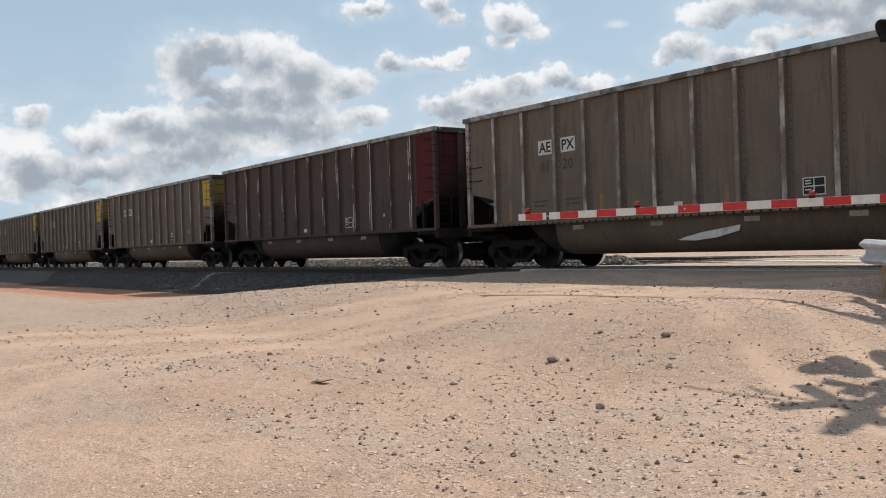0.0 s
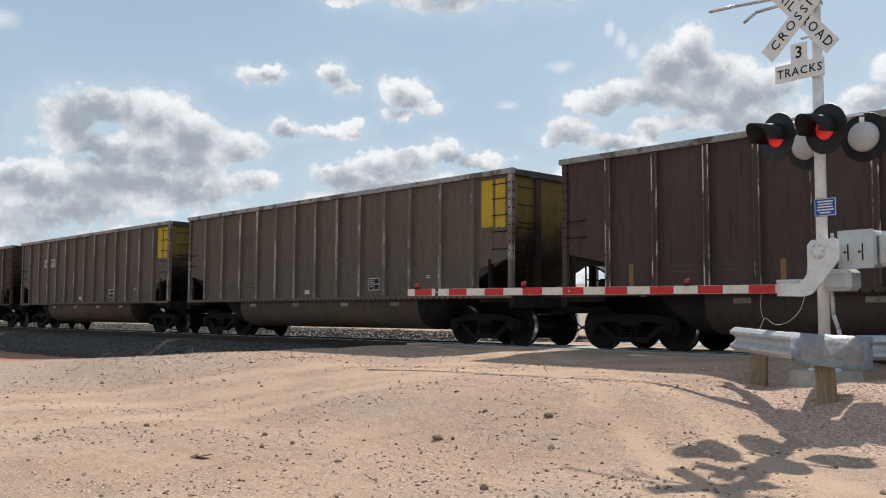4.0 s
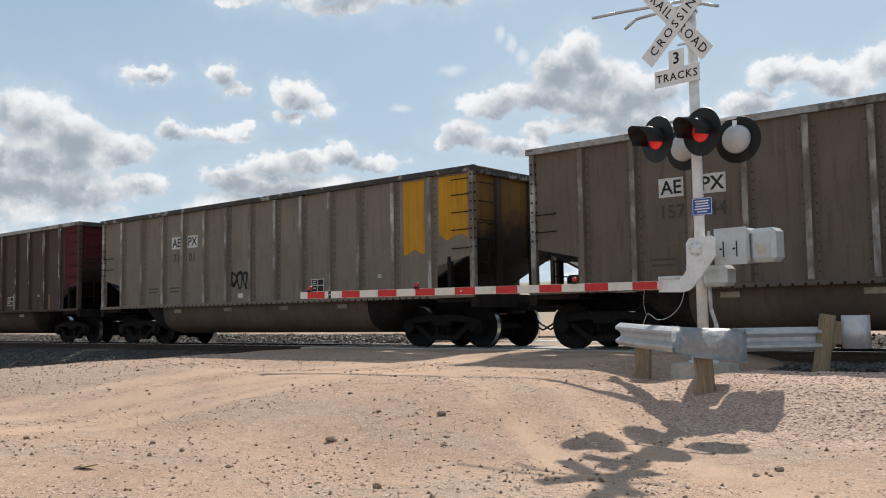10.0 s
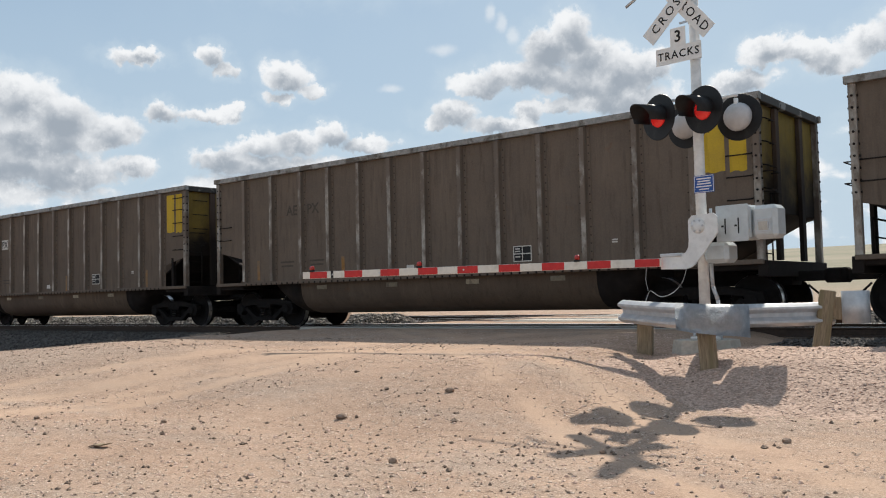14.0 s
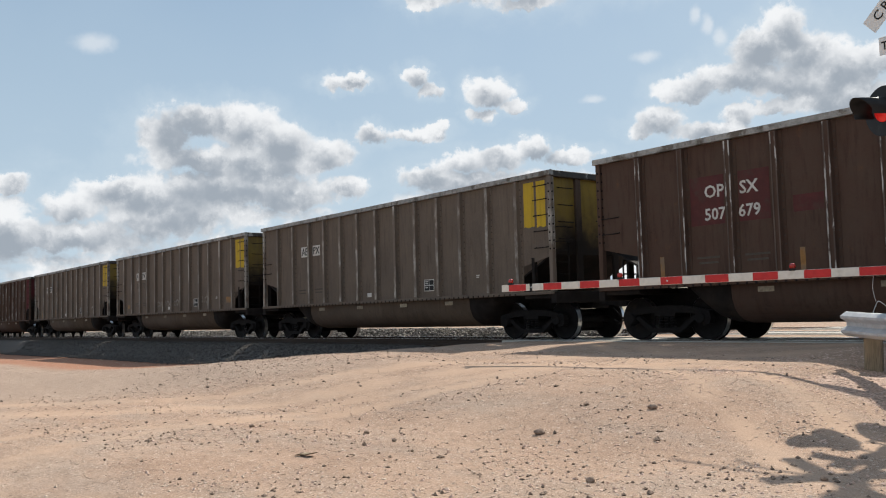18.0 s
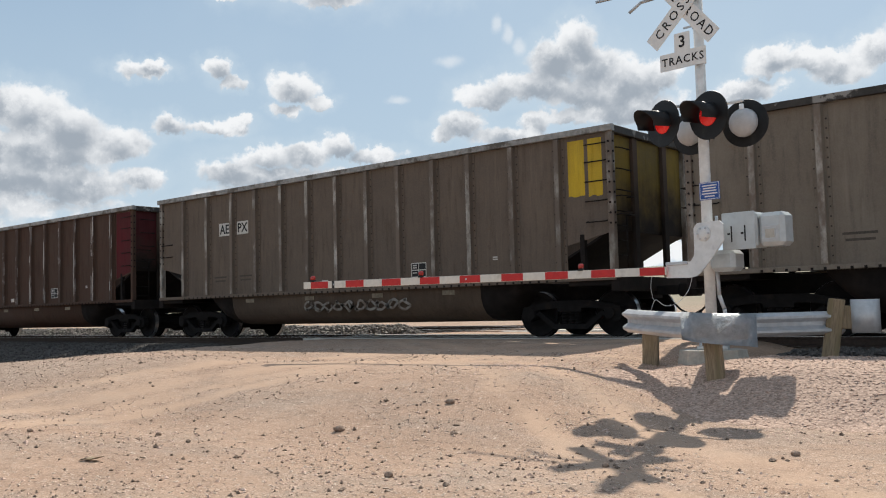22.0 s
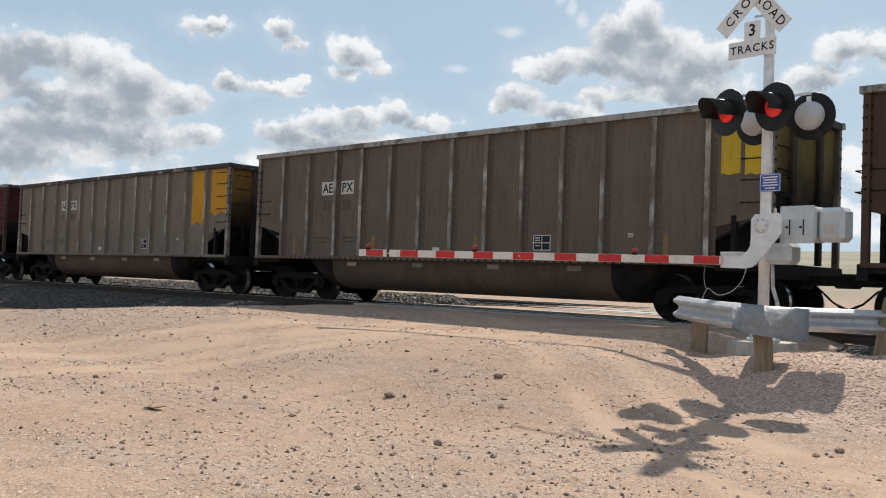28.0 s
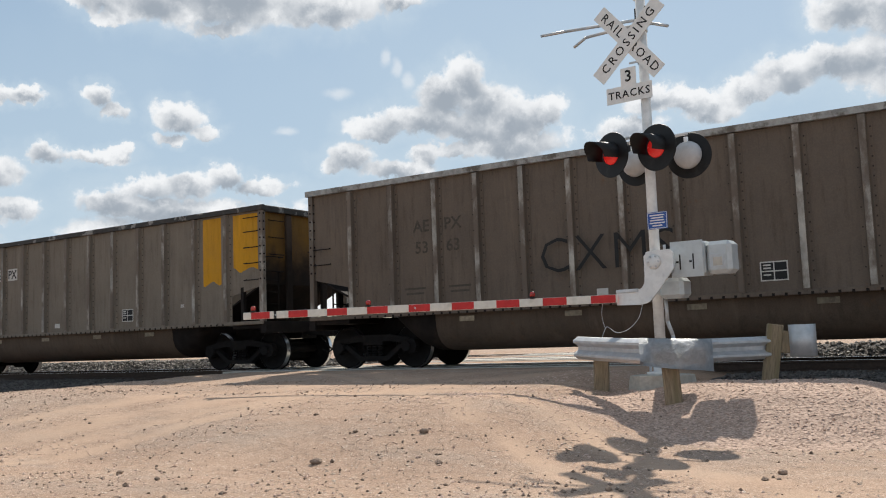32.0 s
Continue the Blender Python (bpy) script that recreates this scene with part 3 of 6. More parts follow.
    bn.inputs["Strength"].default_value, bn.inputs["Distance"].default_value = 0.75, 0.034
    t.links.new(heights, bn.inputs["Height"])
    t.links.new(bn.outputs[0], b.inputs["Normal"])
    return m


def stone_material(name, low, high, scale=18.0, crease_shade=0.3, relief=0.04, speckled=False):
    """Loose stone whose pieces differ in tone."""
    m = bpy.data.materials.new(name)
    m.use_nodes = True
    t = m.node_tree
    b = t.nodes["Principled BSDF"]
    rnd = t.nodes.new("ShaderNodeNewGeometry").outputs["Random Per Island"]
    pos = t.nodes.new("ShaderNodeTexCoord").outputs["Object"]
    n = t.nodes.new("ShaderNodeTexNoise")
    n.inputs["Scale"].default_value, n.inputs["Detail"].default_value = scale, 5.0
    t.links.new(pos, n.inputs["Vector"])
    v = t.nodes.new("ShaderNodeTexVoronoi")
    v.inputs["Scale"].default_value = scale
    t.links.new(pos, v.inputs["Vector"])
    col = mix(t, smooth(t, n.outputs["Fac"], 0.3, 0.7), low, high)
    if speckled:
        tone = t.nodes.new("ShaderNodeSeparateColor")
        t.links.new(v.outputs["Color"], tone.inputs[0])
        rnd = tone.outputs[0]
        low, high = tuple(c * 0.55 for c in low), tuple(c * 1.4 for c in high)
    col = mix(t, 0.55, col, mix(t, rnd, low, high))
    # gaps between stones darkened in the colour, standing in for their shade
    col = mix(t, math_node(t, "MULTIPLY", smooth(t, v.outputs["Distance"], 0.3, 0.65), crease_shade), col, tuple(c * 0.4 for c in low))
    t.links.new(col, b.inputs["Base Color"])
    b.inputs["Roughness"].default_value, b.inputs["Specular IOR Level"].default_value = 0.9, 0.2
    bn = t.nodes.new("ShaderNodeBump")
    bn.inputs["Strength"].default_value, bn.inputs["Distance"].default_value = 0.9, relief
    bn.invert = True
    t.links.new(v.outputs["Distance"], bn.inputs["Height"])
    t.links.new(bn.outputs[0], b.inputs["Normal"])
    return m


GROUND = ground_material()
# ballast in a darkened tone, the train's shade put into its colour
BALLAST = stone_material("grey_ballast", (0.055, 0.050, 0.048), (0.19, 0.172, 0.158), 26.0)
PINK = stone_material("pink_crushed_gravel", (0.44, 0.280, 0.210), (0.76, 0.57, 0.47), 60.0, 0.05, 0.003)
MOUND = stone_material("pink_gravel_and_sand", (0.29, 0.190, 0.140), (0.50, 0.36, 0.285), 45.0, 0.0, 0.004, True)
PEBBLE = stone_material("mixed_pebbles", (0.34, 0.235, 0.170), (0.74, 0.60, 0.49), 40.0, 0.05, 0.002)
DARK_STONE = stone_material("dark_loose_stones", (0.14, 0.098, 0.074), (0.38, 0.28, 0.215), 40.0, 0.2, 0.008)
# paler copy of the ballast: sunlight put into its colour; grey gravel too
PALE_LIT_BALLAST = stone_material("pale_lit_ballast", (0.24, 0.22, 0.20), (0.62, 0.58, 0.53))

# ---------------------------------------------------------------- mesh tools
def mesh_of(bm, mat, name="part"):
    me = bpy.data.meshes.new(name)
    bm.normal_update()
    bm.to_mesh(me)
    bm.free()
    for m in mat if isinstance(mat, (list, tuple)) else (mat,):
        me.materials.append(m)
    return me


def part(name, bm, mat, parent=None, label="", at=None):
    """Links a bmesh, or a mesh already made, as one object under a thing or a part."""
    me = bm if isinstance(bm, bpy.types.Mesh) else mesh_of(bm, mat, name)
    ob = new(name, me)
    if parent is not None:
        ob.parent = parent
    if at is not None:
        ob.matrix_basis = at
    if label:
        ob["label"] = label
    return ob


def thing(name, m, label, category, group="", kind=""):
    ob = new(name)
    ob.empty_display_size = 0.3
    ob.matrix_basis = m
    return tagged(ob, label, category, group, kind)


def box(bm, x0, x1, y0, y1, z0, z1, bevel=0.0):
    r = bmesh.ops.create_cube(bm, size=1.0)
    for v in r["verts"]:
        v.co = Vector((x0 + (v.co.x + 0.5) * (x1 - x0), y0 + (v.co.y + 0.5) * (y1 - y0), z0 + (v.co.z + 0.5) * (z1 - z0)))
    if bevel:
        bmesh.ops.bevel(bm, geom=list({e for v in r["verts"] for e in v.link_edges}), offset=bevel, segments=1, affect="EDGES")
    return bm


def boxed(x0, x1, y0, y1, z0, z1, bevel=0.0):
    return box(bmesh.new(), x0, x1, y0, y1, z0, z1, bevel)


def prism(bm, outline, axis, a, b):
    """Extrudes a closed outline of 2D points along an axis from a to b. axis x: points are (y, z); y: (x, z); z: (x, y)."""
    def lift(p, d):
        return {"x": (d, p[0], p[1]), "y": (p[0], d, p[1]), "z": (p[0], p[1], d)}[axis]
    low = [bm.verts.new(lift(p, a)) for p in outline]
    top = [bm.verts.new(lift(p, b)) for p in outline]
    bm.faces.new(low)
    bm.faces.new(top[::-1])
    n = len(outline)
    for i in range(n):
        bm.faces.new((low[i], top[i], top[(i + 1) % n], low[(i + 1) % n]))
    bmesh.ops.recalc_face_normals(bm, faces=bm.faces)
    return bm


def tube(bm, a, b, r, r2=None, seg=10, caps=True):
    """A round bar from a to b."""
    a, b = Vector(a), Vector(b)
    way = (b - a).normalized()
    side = way.orthogonal().normalized()
    up = way.cross(side)
    rings = []
    for p, rad in ((a, r), (b, r if r2 is None else r2)):
        rings.append([bm.verts.new(p + (side * math.cos(k) + up * math.sin(k)) * rad) for k in (2 * math.pi * i / seg for i in range(seg))])
    for i in range(seg):
        f = bm.faces.new((rings[0][i], rings[0][(i + 1) % seg], rings[1][(i + 1) % seg], rings[1][i]))
        f.smooth = True
    if caps:
        bm.faces.new(rings[0][::-1])
        bm.faces.new(rings[1])
    return bm


def pipe(bm, points, r, seg=6):
    for a, b in zip(points, points[1:]):
        tube(bm, a, b, r, seg=seg)
    return bm


def turned(bm, profile, axis="y", seg=24, at=(0, 0, 0)):
    """A body of revolution: profile rows of (distance along the axis, radius)."""
    rings = []
    for d, r in profile:
        ring = []
        for i in range(seg):
            c, s = math.cos(2 * math.pi * i / seg) * r, math.sin(2 * math.pi * i / seg) * r
            p = {"y": (c, d, s), "x": (d, c, s), "z": (c, s, d)}[axis]
            ring.append(bm.verts.new(Vector(p) + Vector(at)))
        rings.append(ring)
    for a, b in zip(rings, rings[1:]):
        for i in range(seg):
            f = bm.faces.new((a[i], a[(i + 1) % seg], b[(i + 1) % seg], b[i]))
            f.smooth = True
    bm.faces.new(rings[0][::-1])
    bm.faces.new(rings[-1])
    bmesh.ops.recalc_face_normals(bm, faces=bm.faces)
    return bm


@lru_cache(None)
def text_mesh(body, size, mat_name, depth=0.002, bold=0.0, spacing=1.0):
    """Flat lettering in the x-z plane, facing -y, centred on its origin."""
    curve = bpy.data.curves.new("lettering", "FONT")
    curve.body, curve.size, curve.extrude, curve.offset = body, size, depth, bold
    curve.align_x, curve.align_y, curve.space_character = "CENTER", "CENTER", spacing
    curve.resolution_u = 2
    ob = bpy.data.objects.new("lettering", curve)
    scene.collection.objects.link(ob)
    dg = bpy.context.evaluated_depsgraph_get()
    me = bpy.data.meshes.new_from_object(ob.evaluated_get(dg))
    bpy.data.objects.remove(ob)
    bpy.data.curves.remove(curve)
    me.transform(Matrix.Rotation(radians(90), 4, "X"))
    me.materials.clear()
    me.materials.append(bpy.data.materials[mat_name])
    return me


def s01(a, b, v):
    k = np.clip((v - a) / (b - a), 0, 1)
    return k * k * (3 - 2 * k)


# ---------------------------------------------------------------- ground
TRACK_Y = 16.65          # centre of the nearest track
ROAD_L, ROAD_R = -18.6, -4.6


def ground_height(x, y):
    """The lie of the land: packed yard, road bank up to the rails, lower land beside the line, a plain that rises far away."""
    left = -0.40 - 0.40 * s01(-19, -32, x) - 0.15 * s01(-32, -70, x)
    near = -0.60 - 0.10 * s01(4.5, 0.0, y) + (left + 0.60) * s01(4, 10, y) * s01(-12, -20, x)
    bank = s01(ROAD_L - 3.5, ROAD_L + 3.0, x) * (1 - s01(ROAD_R - 1.6, ROAD_R + 1.2, x))
    ramp = 0.82 * s01(5.7, 9.25, y) + 0.18 * s01(9.0, 14.6, y)
    z = near + (-0.025 - near) * ramp * bank
    beyond = s01(14.6, 16.0, y)
    z = z * (1 - beyond) + beyond * (-0.025 * bank - 0.45 * (1 - bank) * s01(30, 27, y))
    return z + 0.047 * np.clip(y - 32, 0, 1400) * s01(30, 60, y)


def noise_grid(x, y, scale, seed):
    """Smooth random relief."""
    rng = np.random.RandomState(seed)
    total = np.zeros_like(x)
    for k in range(6):
        a = rng.rand() * 6.283
        fx, fy = math.cos(a) * scale * (0.6 + rng.rand()), math.sin(a) * scale * (0.6 + rng.rand())
        total += np.sin(x * fx + y * fy + rng.rand() * 6.283)
    return total / 6


def surface(x, y):
    z = ground_height(x, y)
    fade = s01(40, 25, np.abs(y - 8)) * (1 - 0.9 * s01(14.0, 14.8, y) * s01(28, 27, y))
    z = z + fade * (0.016 * noise_grid(x, y, 0.9, 1) + 0.008 * noise_grid(x, y, 2.6, 2) + 0.006 * noise_grid(x, y, 7.0, 3))
    return z + fade * 0.010 * np.sin(y * 3.1 + 0.25 * x + 0.8 * np.sin(x * 0.4)) * s01(-2, -6, x)


def axis_steps(low, high, step, far, grow=1.22):
    fine = list(np.arange(low, high + 1e-6, step))
    out_, s = [], step
    p = high
    while p < far:
        s *= grow
        p += s
        out_.append(p)
    back, s, p = [], step, low
    while p > -far:
        s *= grow
        p -= s
        back.append(p)
    return np.array(back[::-1] + fine + out_)


def sheet(name, xs, ys, height, mat):
    gx, gy = np.meshgrid(xs, ys)
    gz = height(gx, gy)
    nx, ny = len(xs), len(ys)
    verts = np.stack([gx, gy, gz], -1).reshape(-1, 3)
    i = np.arange((ny - 1) * nx).reshape(ny - 1, nx)[:, :-1].ravel()
    me = bpy.data.meshes.new(name)
    me.from_pydata(verts.tolist(), [], np.stack([i, i + 1, i + nx + 1, i + nx], 1).tolist())
    me.polygons.foreach_set("use_smooth", [True] * len(me.polygons))
    me.materials.append(mat)
    return new(name, me)


ground = sheet("ground", axis_steps(-28, 6, 0.14, 3500), axis_steps(1.2, 15.2, 0.12, 3500), surface, GROUND)
tagged(ground, "pale hard-packed dirt and gravel yard with wheel tracks", "ground", kind="structure")


def ballast_height(x, y):
    toe = surface(x, y) - 0.05
    k = s01(13.2, 14.6, y)
    z = toe + (-0.19 - toe) * k
    z = np.where(y > 14.5, -0.19, z)
    z = np.where(y > 27.5, -0.19 - 0.5 * s01(27.5, 29.5, y), z)
    z = z + 0.40 * np.exp(-((y - 18.85) / 0.6) ** 2) + 0.13 * np.exp(-((y - 23.1) / 0.7) ** 2)
    return z + 0.025 * noise_grid(x, y, 5.0, 8) + 0.02 * noise_grid(x, y, 11.0, 9)


def road_edge(y):
    """Where the ballast stops beside the road: it reaches further in behind the first track."""
    return ROAD_L + 3.4 * s01(17.6, 18.5, y)


def ballast_left(x, y):
    return ballast_height(x, y) - 0.9 * s01(-1.6, 0.8, x + 0.25 * np.sin(2 * y) - road_edge(y))


def ballast_right(x, y):
    return ballast_height(x, y) - 0.9 * s01(ROAD_R + 0.1, ROAD_R - 1.3, x + 0.2 * np.sin(2.3 * y))


def rows_from(a, b, step, grow=1.1):
    out_, s = [a], step
    while abs(out_[-1] - a) < abs(b - a):
        out_.append(out_[-1] + (s if b > a else -s))
        s = min(s * grow, 12.0)
    return np.array(sorted(out_))


ys_b = np.arange(11.8, 30.0, 0.17)
tagged(sheet("ballast", rows_from(ROAD_L + 4.4, -900, 0.16, 1.009), ys_b, ballast_left, BALLAST), "grey crushed-stone ballast bank under the tracks", "ballast", kind="structure")
tagged(sheet("ballast", rows_from(ROAD_R - 1.4, 900, 0.16, 1.02), ys_b, ballast_right, BALLAST), "grey crushed-stone ballast bank under the tracks", "ballast", kind="structure")


# gravel heaped round the foot of the crossing signal
def mound_height(x, y):
    r = np.sqrt(((x + 2.95) / 2.95) ** 2 + ((y - 11.45) / 2.65) ** 2)
    top = 0.52 * (1 - s01(0.22, 1.0, r))
    r2 = np.sqrt(((x + 4.9) / 1.5) ** 2 + ((y - 10.4) / 1.2) ** 2)
    r3 = np.sqrt(((x + 6.25) / 0.75) ** 2 + ((y - 9.75) / 0.6) ** 2)
    return np.maximum(np.maximum(top, 0.16 * (1 - s01(0.1, 1.0, r2))), 0.10 * (1 - s01(0.1, 1.0, r3))) - 0.03


def mound_top(x, y):
    return surface(x, y) * 0.75 - 0.55 * 0.25 + mound_height(x, y) + 0.012 * noise_grid(x, y, 9.0, 31) + 0.012 * noise_grid(x, y, 17.0, 32)


def land(x, y):
    """The height of whatever lies on top at a spot."""
    x, y = np.asarray(x, float), np.asarray(y, float)
    z = np.maximum(surface(x, y), mound_top(x, y))
    side = np.where(x < -11, ballast_left(x, y), ballast_right(x, y))
    return np.where(y > 11.8, np.maximum(z, side), z)


mound = sheet("gravel_mound", np.arange(-7.2, 0.4, 0.07), np.arange(8.2, 14.4, 0.07), mound_top, MOUND)
tagged(mound, "heap of pinkish crushed gravel around the crossing signal", "gravel", kind="stuff")


# loose stones, one mesh for each kind of spread
def stones(name, spots, sizes, mat, label, seed, lift=0.24, tall=0.8):
    rng = np.random.RandomState(seed)
    shape = np.array([(1, 0, 0), (-0.9, 0.1, 0), (0.1, 1, 0), (0, -0.95, 0.1), (0.1, 0.1, 0.8), (0, 0, -0.7)])
    tris = np.array([(0, 2, 4), (2, 1, 4), (1, 3, 4), (3, 0, 4), (2, 0, 5), (1, 2, 5), (3, 1, 5), (0, 3, 5)])
    n = len(spots)
    turn = rng.rand(n) * 6.283
    c, s = np.cos(turn), np.sin(turn)
    pts = shape[None] * (0.65 + 0.7 * rng.rand(n, 6, 3)) * (np.asarray(sizes)[:, None, None])
    px = pts[..., 0] * c[:, None] - pts[..., 1] * s[:, None]
    py = pts[..., 0] * s[:, None] + pts[..., 1] * c[:, None]
    z = land(spots[:, 0], spots[:, 1]) + np.asarray(sizes) * lift
    verts = np.stack([px + spots[:, :1], py + spots[:, 1:2], tall * pts[..., 2] + z[:, None]], -1).reshape(-1, 3)
    faces = (tris[None] + 6 * np.arange(n)[:, None, None]).reshape(-1, 3)
    me = bpy.data.meshes.new(name)
    me.from_pydata(verts.tolist(), [], faces.tolist())
    me.materials.append(mat)
    return tagged(new(name, me), label, "stones", kind="stuff")


def spread(n, x0, x1, y0, y1, seed, keep=None):
    rng = np.random.RandomState(seed)
    p = np.stack([x0 + (x1 - x0) * rng.rand(n), y0 + (y1 - y0) * rng.rand(n)], -1)
    return p if keep is None else p[keep(p[:, 0], p[:, 1])]


def patchy(x, y):
    """Thick in patches, thin on the worn wheel tracks."""
    rnd = np.random.RandomState(3)
    on = np.zeros_like(x)
    for a, slope, bend, width in LANES:
        on = np.maximum(on, np.exp(-((x - a - slope * y - bend * y * y) / width) ** 2))
    return noise_grid(x, y, 0.9, 5) + 0.6 * noise_grid(x, y, 2.3, 6) + 0.30 * rnd.randn(len(x)) - 0.35 * on > 0.02


near_spots = spread(26000, -14, 3, 2.6, 11.5, 11, patchy)
stones("loose_gravel", near_spots, 0.006 + 0.013 * np.random.RandomState(12).rand(len(near_spots)) ** 2.5, PEBBLE, "scattered small gravel on packed dirt", 13, 0.12, 0.5)
mid_spots = spread(17000, -45, 5, 2.0, 12.5, 14, patchy)
stones("loose_gravel", mid_spots, 0.007 + 0.018 * np.random.RandomState(15).rand(len(mid_spots)) ** 3, PEBBLE, "scattered pebbles on packed dirt", 16, 0.12, 0.55)
clod_spots = spread(13000, -20, 3, 3.0, 12.0, 41, patchy)
stones("loose_stones", clod_spots, 0.006 + 0.017 * np.random.RandomState(42).rand(len(clod_spots)) ** 2.5, DARK_STONE, "darker loose stones strewn over the dirt", 43)
flake_spots = spread(5000, -16, 3, 3.0, 10.5, 44, patchy)
stones("stone_chips", flake_spots, 0.012 + 0.014 * np.random.RandomState(45).rand(len(flake_spots)) ** 2, PINK, "pale stone chips strewn over the dirt", 46, 0.10)
big_spots = spread(170, -18, 2, 3.5, 11.0, 17)
stones("stones", big_spots, 0.017 + 0.026 * np.random.RandomState(18).rand(len(big_spots)) ** 3, DARK_STONE, "fist-sized loose stones lying on the dirt", 19)
grey_spots = spread(3200, -1.0, 2.6, 7.6, 9.2, 50, lambda x, y: ((x - 0.6) / 1.5) ** 2 + ((y - 8.4) / 0.55) ** 2 + 0.25 * np.random.RandomState(51).randn(len(x)) < 1)
stones("grey_gravel", grey_spots, 0.009 + 0.010 * np.random.RandomState(52).rand(len(grey_spots)), PALE_LIT_BALLAST, "patch of spilled grey gravel on the dirt", 53)
mound_spots = spread(15000, -7, 0.4, 8.3, 14.0, 20, lambda x, y: mound_height(x, y) + 0.05 * np.random.RandomState(29).randn(len(x)) > 0.0)
stones("crushed_stone", mound_spots, 0.010 + 0.013 * np.random.RandomState(21).rand(len(mound_spots)), PINK, "pinkish crushed stone on the gravel heap", 22, 0.06, 0.45)
bal_r = spread(9000, -4.6, 10, 13.3, 15.6, 23)
bal_l = spread(15000, -60, -18.8, 12.2, 15.6, 24)
bal_b = spread(16000, -60, 14, 18.0, 24.5, 25, lambda x, y: (x < road_edge(y) - 0.5) | (x > ROAD_R))
bank_spots = spread(14000, -70, 16, 18.2, 19.6, 47, lambda x, y: (x < road_edge(y) - 0.8) | (x > ROAD_R + 0.6))
stones("ballast_stones", bank_spots, 0.03 + 0.03 * np.random.RandomState(48).rand(len(bank_spots)), PALE_LIT_BALLAST, "grey ballast heaped between the tracks, in a painted sunlit tone", 49)
stones("ballast_stones", np.concatenate([bal_r, bal_l, bal_b]), 0.025 + 0.03 * np.random.RandomState(26).rand(len(bal_r) + len(bal_l) + len(bal_b)), BALLAST, "loose grey ballast stones beside the rails", 27)


# ---------------------------------------------------------------- tracks
def rail_outline(y):
    return [(y - 0.07, -0.17), (y + 0.07, -0.17), (y + 0.07, -0.155), (y + 0.012, -0.13), (y + 0.012, -0.045), (y + 0.036, -0.035), (y + 0.036, -0.004),
            (y - 0.036, -0.004), (y - 0.036, -0.035), (y - 0.012, -0.045), (y - 0.012, -0.13), (y - 0.07, -0.155)]


TIE = mesh_of(boxed(-0.115, 0.115, -1.3, 1.3, -0.36, -0.165, 0.008), WOOD_TIE, "sleeper")


def railway(y, words, ties_near):
    tr = thing("railway_track", pose(0, 0, 0), words, "railway track", "tracks at the crossing", "structure")
    for side in (-0.7525, 0.7525):
        rail = part("rail", prism(bmesh.new(), rail_outline(y + side), "x", -900, 900), RAIL_SIDE, tr, "rusty steel rail with a polished head")
        part("rail_head", boxed(-900, 900, y + side - 0.034, y + side + 0.034, -0.004, 0.0), RAIL_TOP, rail, "polished running surface")
    for i in range(ties_near):
        x = -52 + i * 0.52
        if ROAD_L + (0.6 if y < 18 else 3.8) < x < ROAD_R - 0.5:
            continue
        part("sleeper", TIE, None, tr, at=pose(x + 0.03 * math.sin(i * 7.1), y, 0.0, 0, 0, 0.6 * math.sin(i * 3.7)))
    verts, faces = [], []
    spots = [x for x in np.arange(-560, 620, 0.52) if not -52.3 < x < -52 + ties_near * 0.52 - 0.2 and not ROAD_L + 0.6 < x < ROAD_R - 0.5]
    for x in spots:
        k = len(verts)
        verts += [(x + dx, y + dy, z) for z in (-0.36, -0.17) for dy in (-1.3, 1.3) for dx in (-0.115, 0.115)]
        faces += [tuple(k + j for j in f) for f in ((4, 5, 7, 6), (0, 1, 5, 4), (2, 6, 7, 3), (0, 4, 6, 2), (1, 3, 7, 5))]
    me = bpy.data.meshes.new("sleepers")
    me.from_pydata(verts, [], faces)
    me.materials.append(WOOD_TIE)
    tagged(part("sleepers", me, None, tr), kind="stuff")
    # flush crossing panels between and beside the rails
    for a, b in ((-1.35, -0.84), (-0.66, 0.66), (0.84, 1.35)):
        x = ROAD_L + (1.8 if y < 18 else 4.6)
        while x < ROAD_R - 1.8:
            part("crossing_panel", boxed(x + 0.01, min(x + 2.42, ROAD_R - 1.6), y + a, y + b, -0.2, -0.012, 0.01), CONCRETE, tr, "pale concrete crossing panel")
            x += 2.44
    return tr


railway(TRACK_Y, "straight railway track on dark timber sleepers with concrete crossing panels", 140)
railway(TRACK_Y + 4.3, "second railway track behind the train on dark sleepers", 110)
railway(TRACK_Y + 8.6, "third railway track behind the train on dark sleepers", 60)

# ---------------------------------------------------------------- crossing signal
MAST_X, MAST_Y, MAST_Z = -4.60, 11.62, -0.10
signal = thing("crossing_signal", pose(MAST_X, MAST_Y, MAST_Z), "silver railroad crossing signal mast with red lamps and lowered gate arm", "crossing signal")
part("mast", tube(bmesh.new(), (0, 0, 0.12), (0, 0, 5.55), 0.072, 0.066, 20), MAST, signal, "weathered silver steel mast")
foot = turned(bmesh.new(), [(0.10, 0.20), (0.14, 0.20), (0.15, 0.11), (0.30, 0.10)], "z", 20)
foot_ob = part("mast_foot", foot, MAST, signal, "cast mast foot")
for k in range(4):
    a = radians(45 + 90 * k)
    part("anchor_bolt", tube(bmesh.new(), (0.16 * math.cos(a), 0.16 * math.sin(a), 0.08), (0.16 * math.cos(a), 0.16 * math.sin(a), 0.22), 0.018, seg=6), GALV, foot_ob)
bm = bmesh.new()
prism(bm, [(0.50 * math.cos(radians(22.5 + 45 * k)), 0.50 * math.sin(radians(22.5 + 45 * k))) for k in range(8)], "z", -0.4, 0.10)
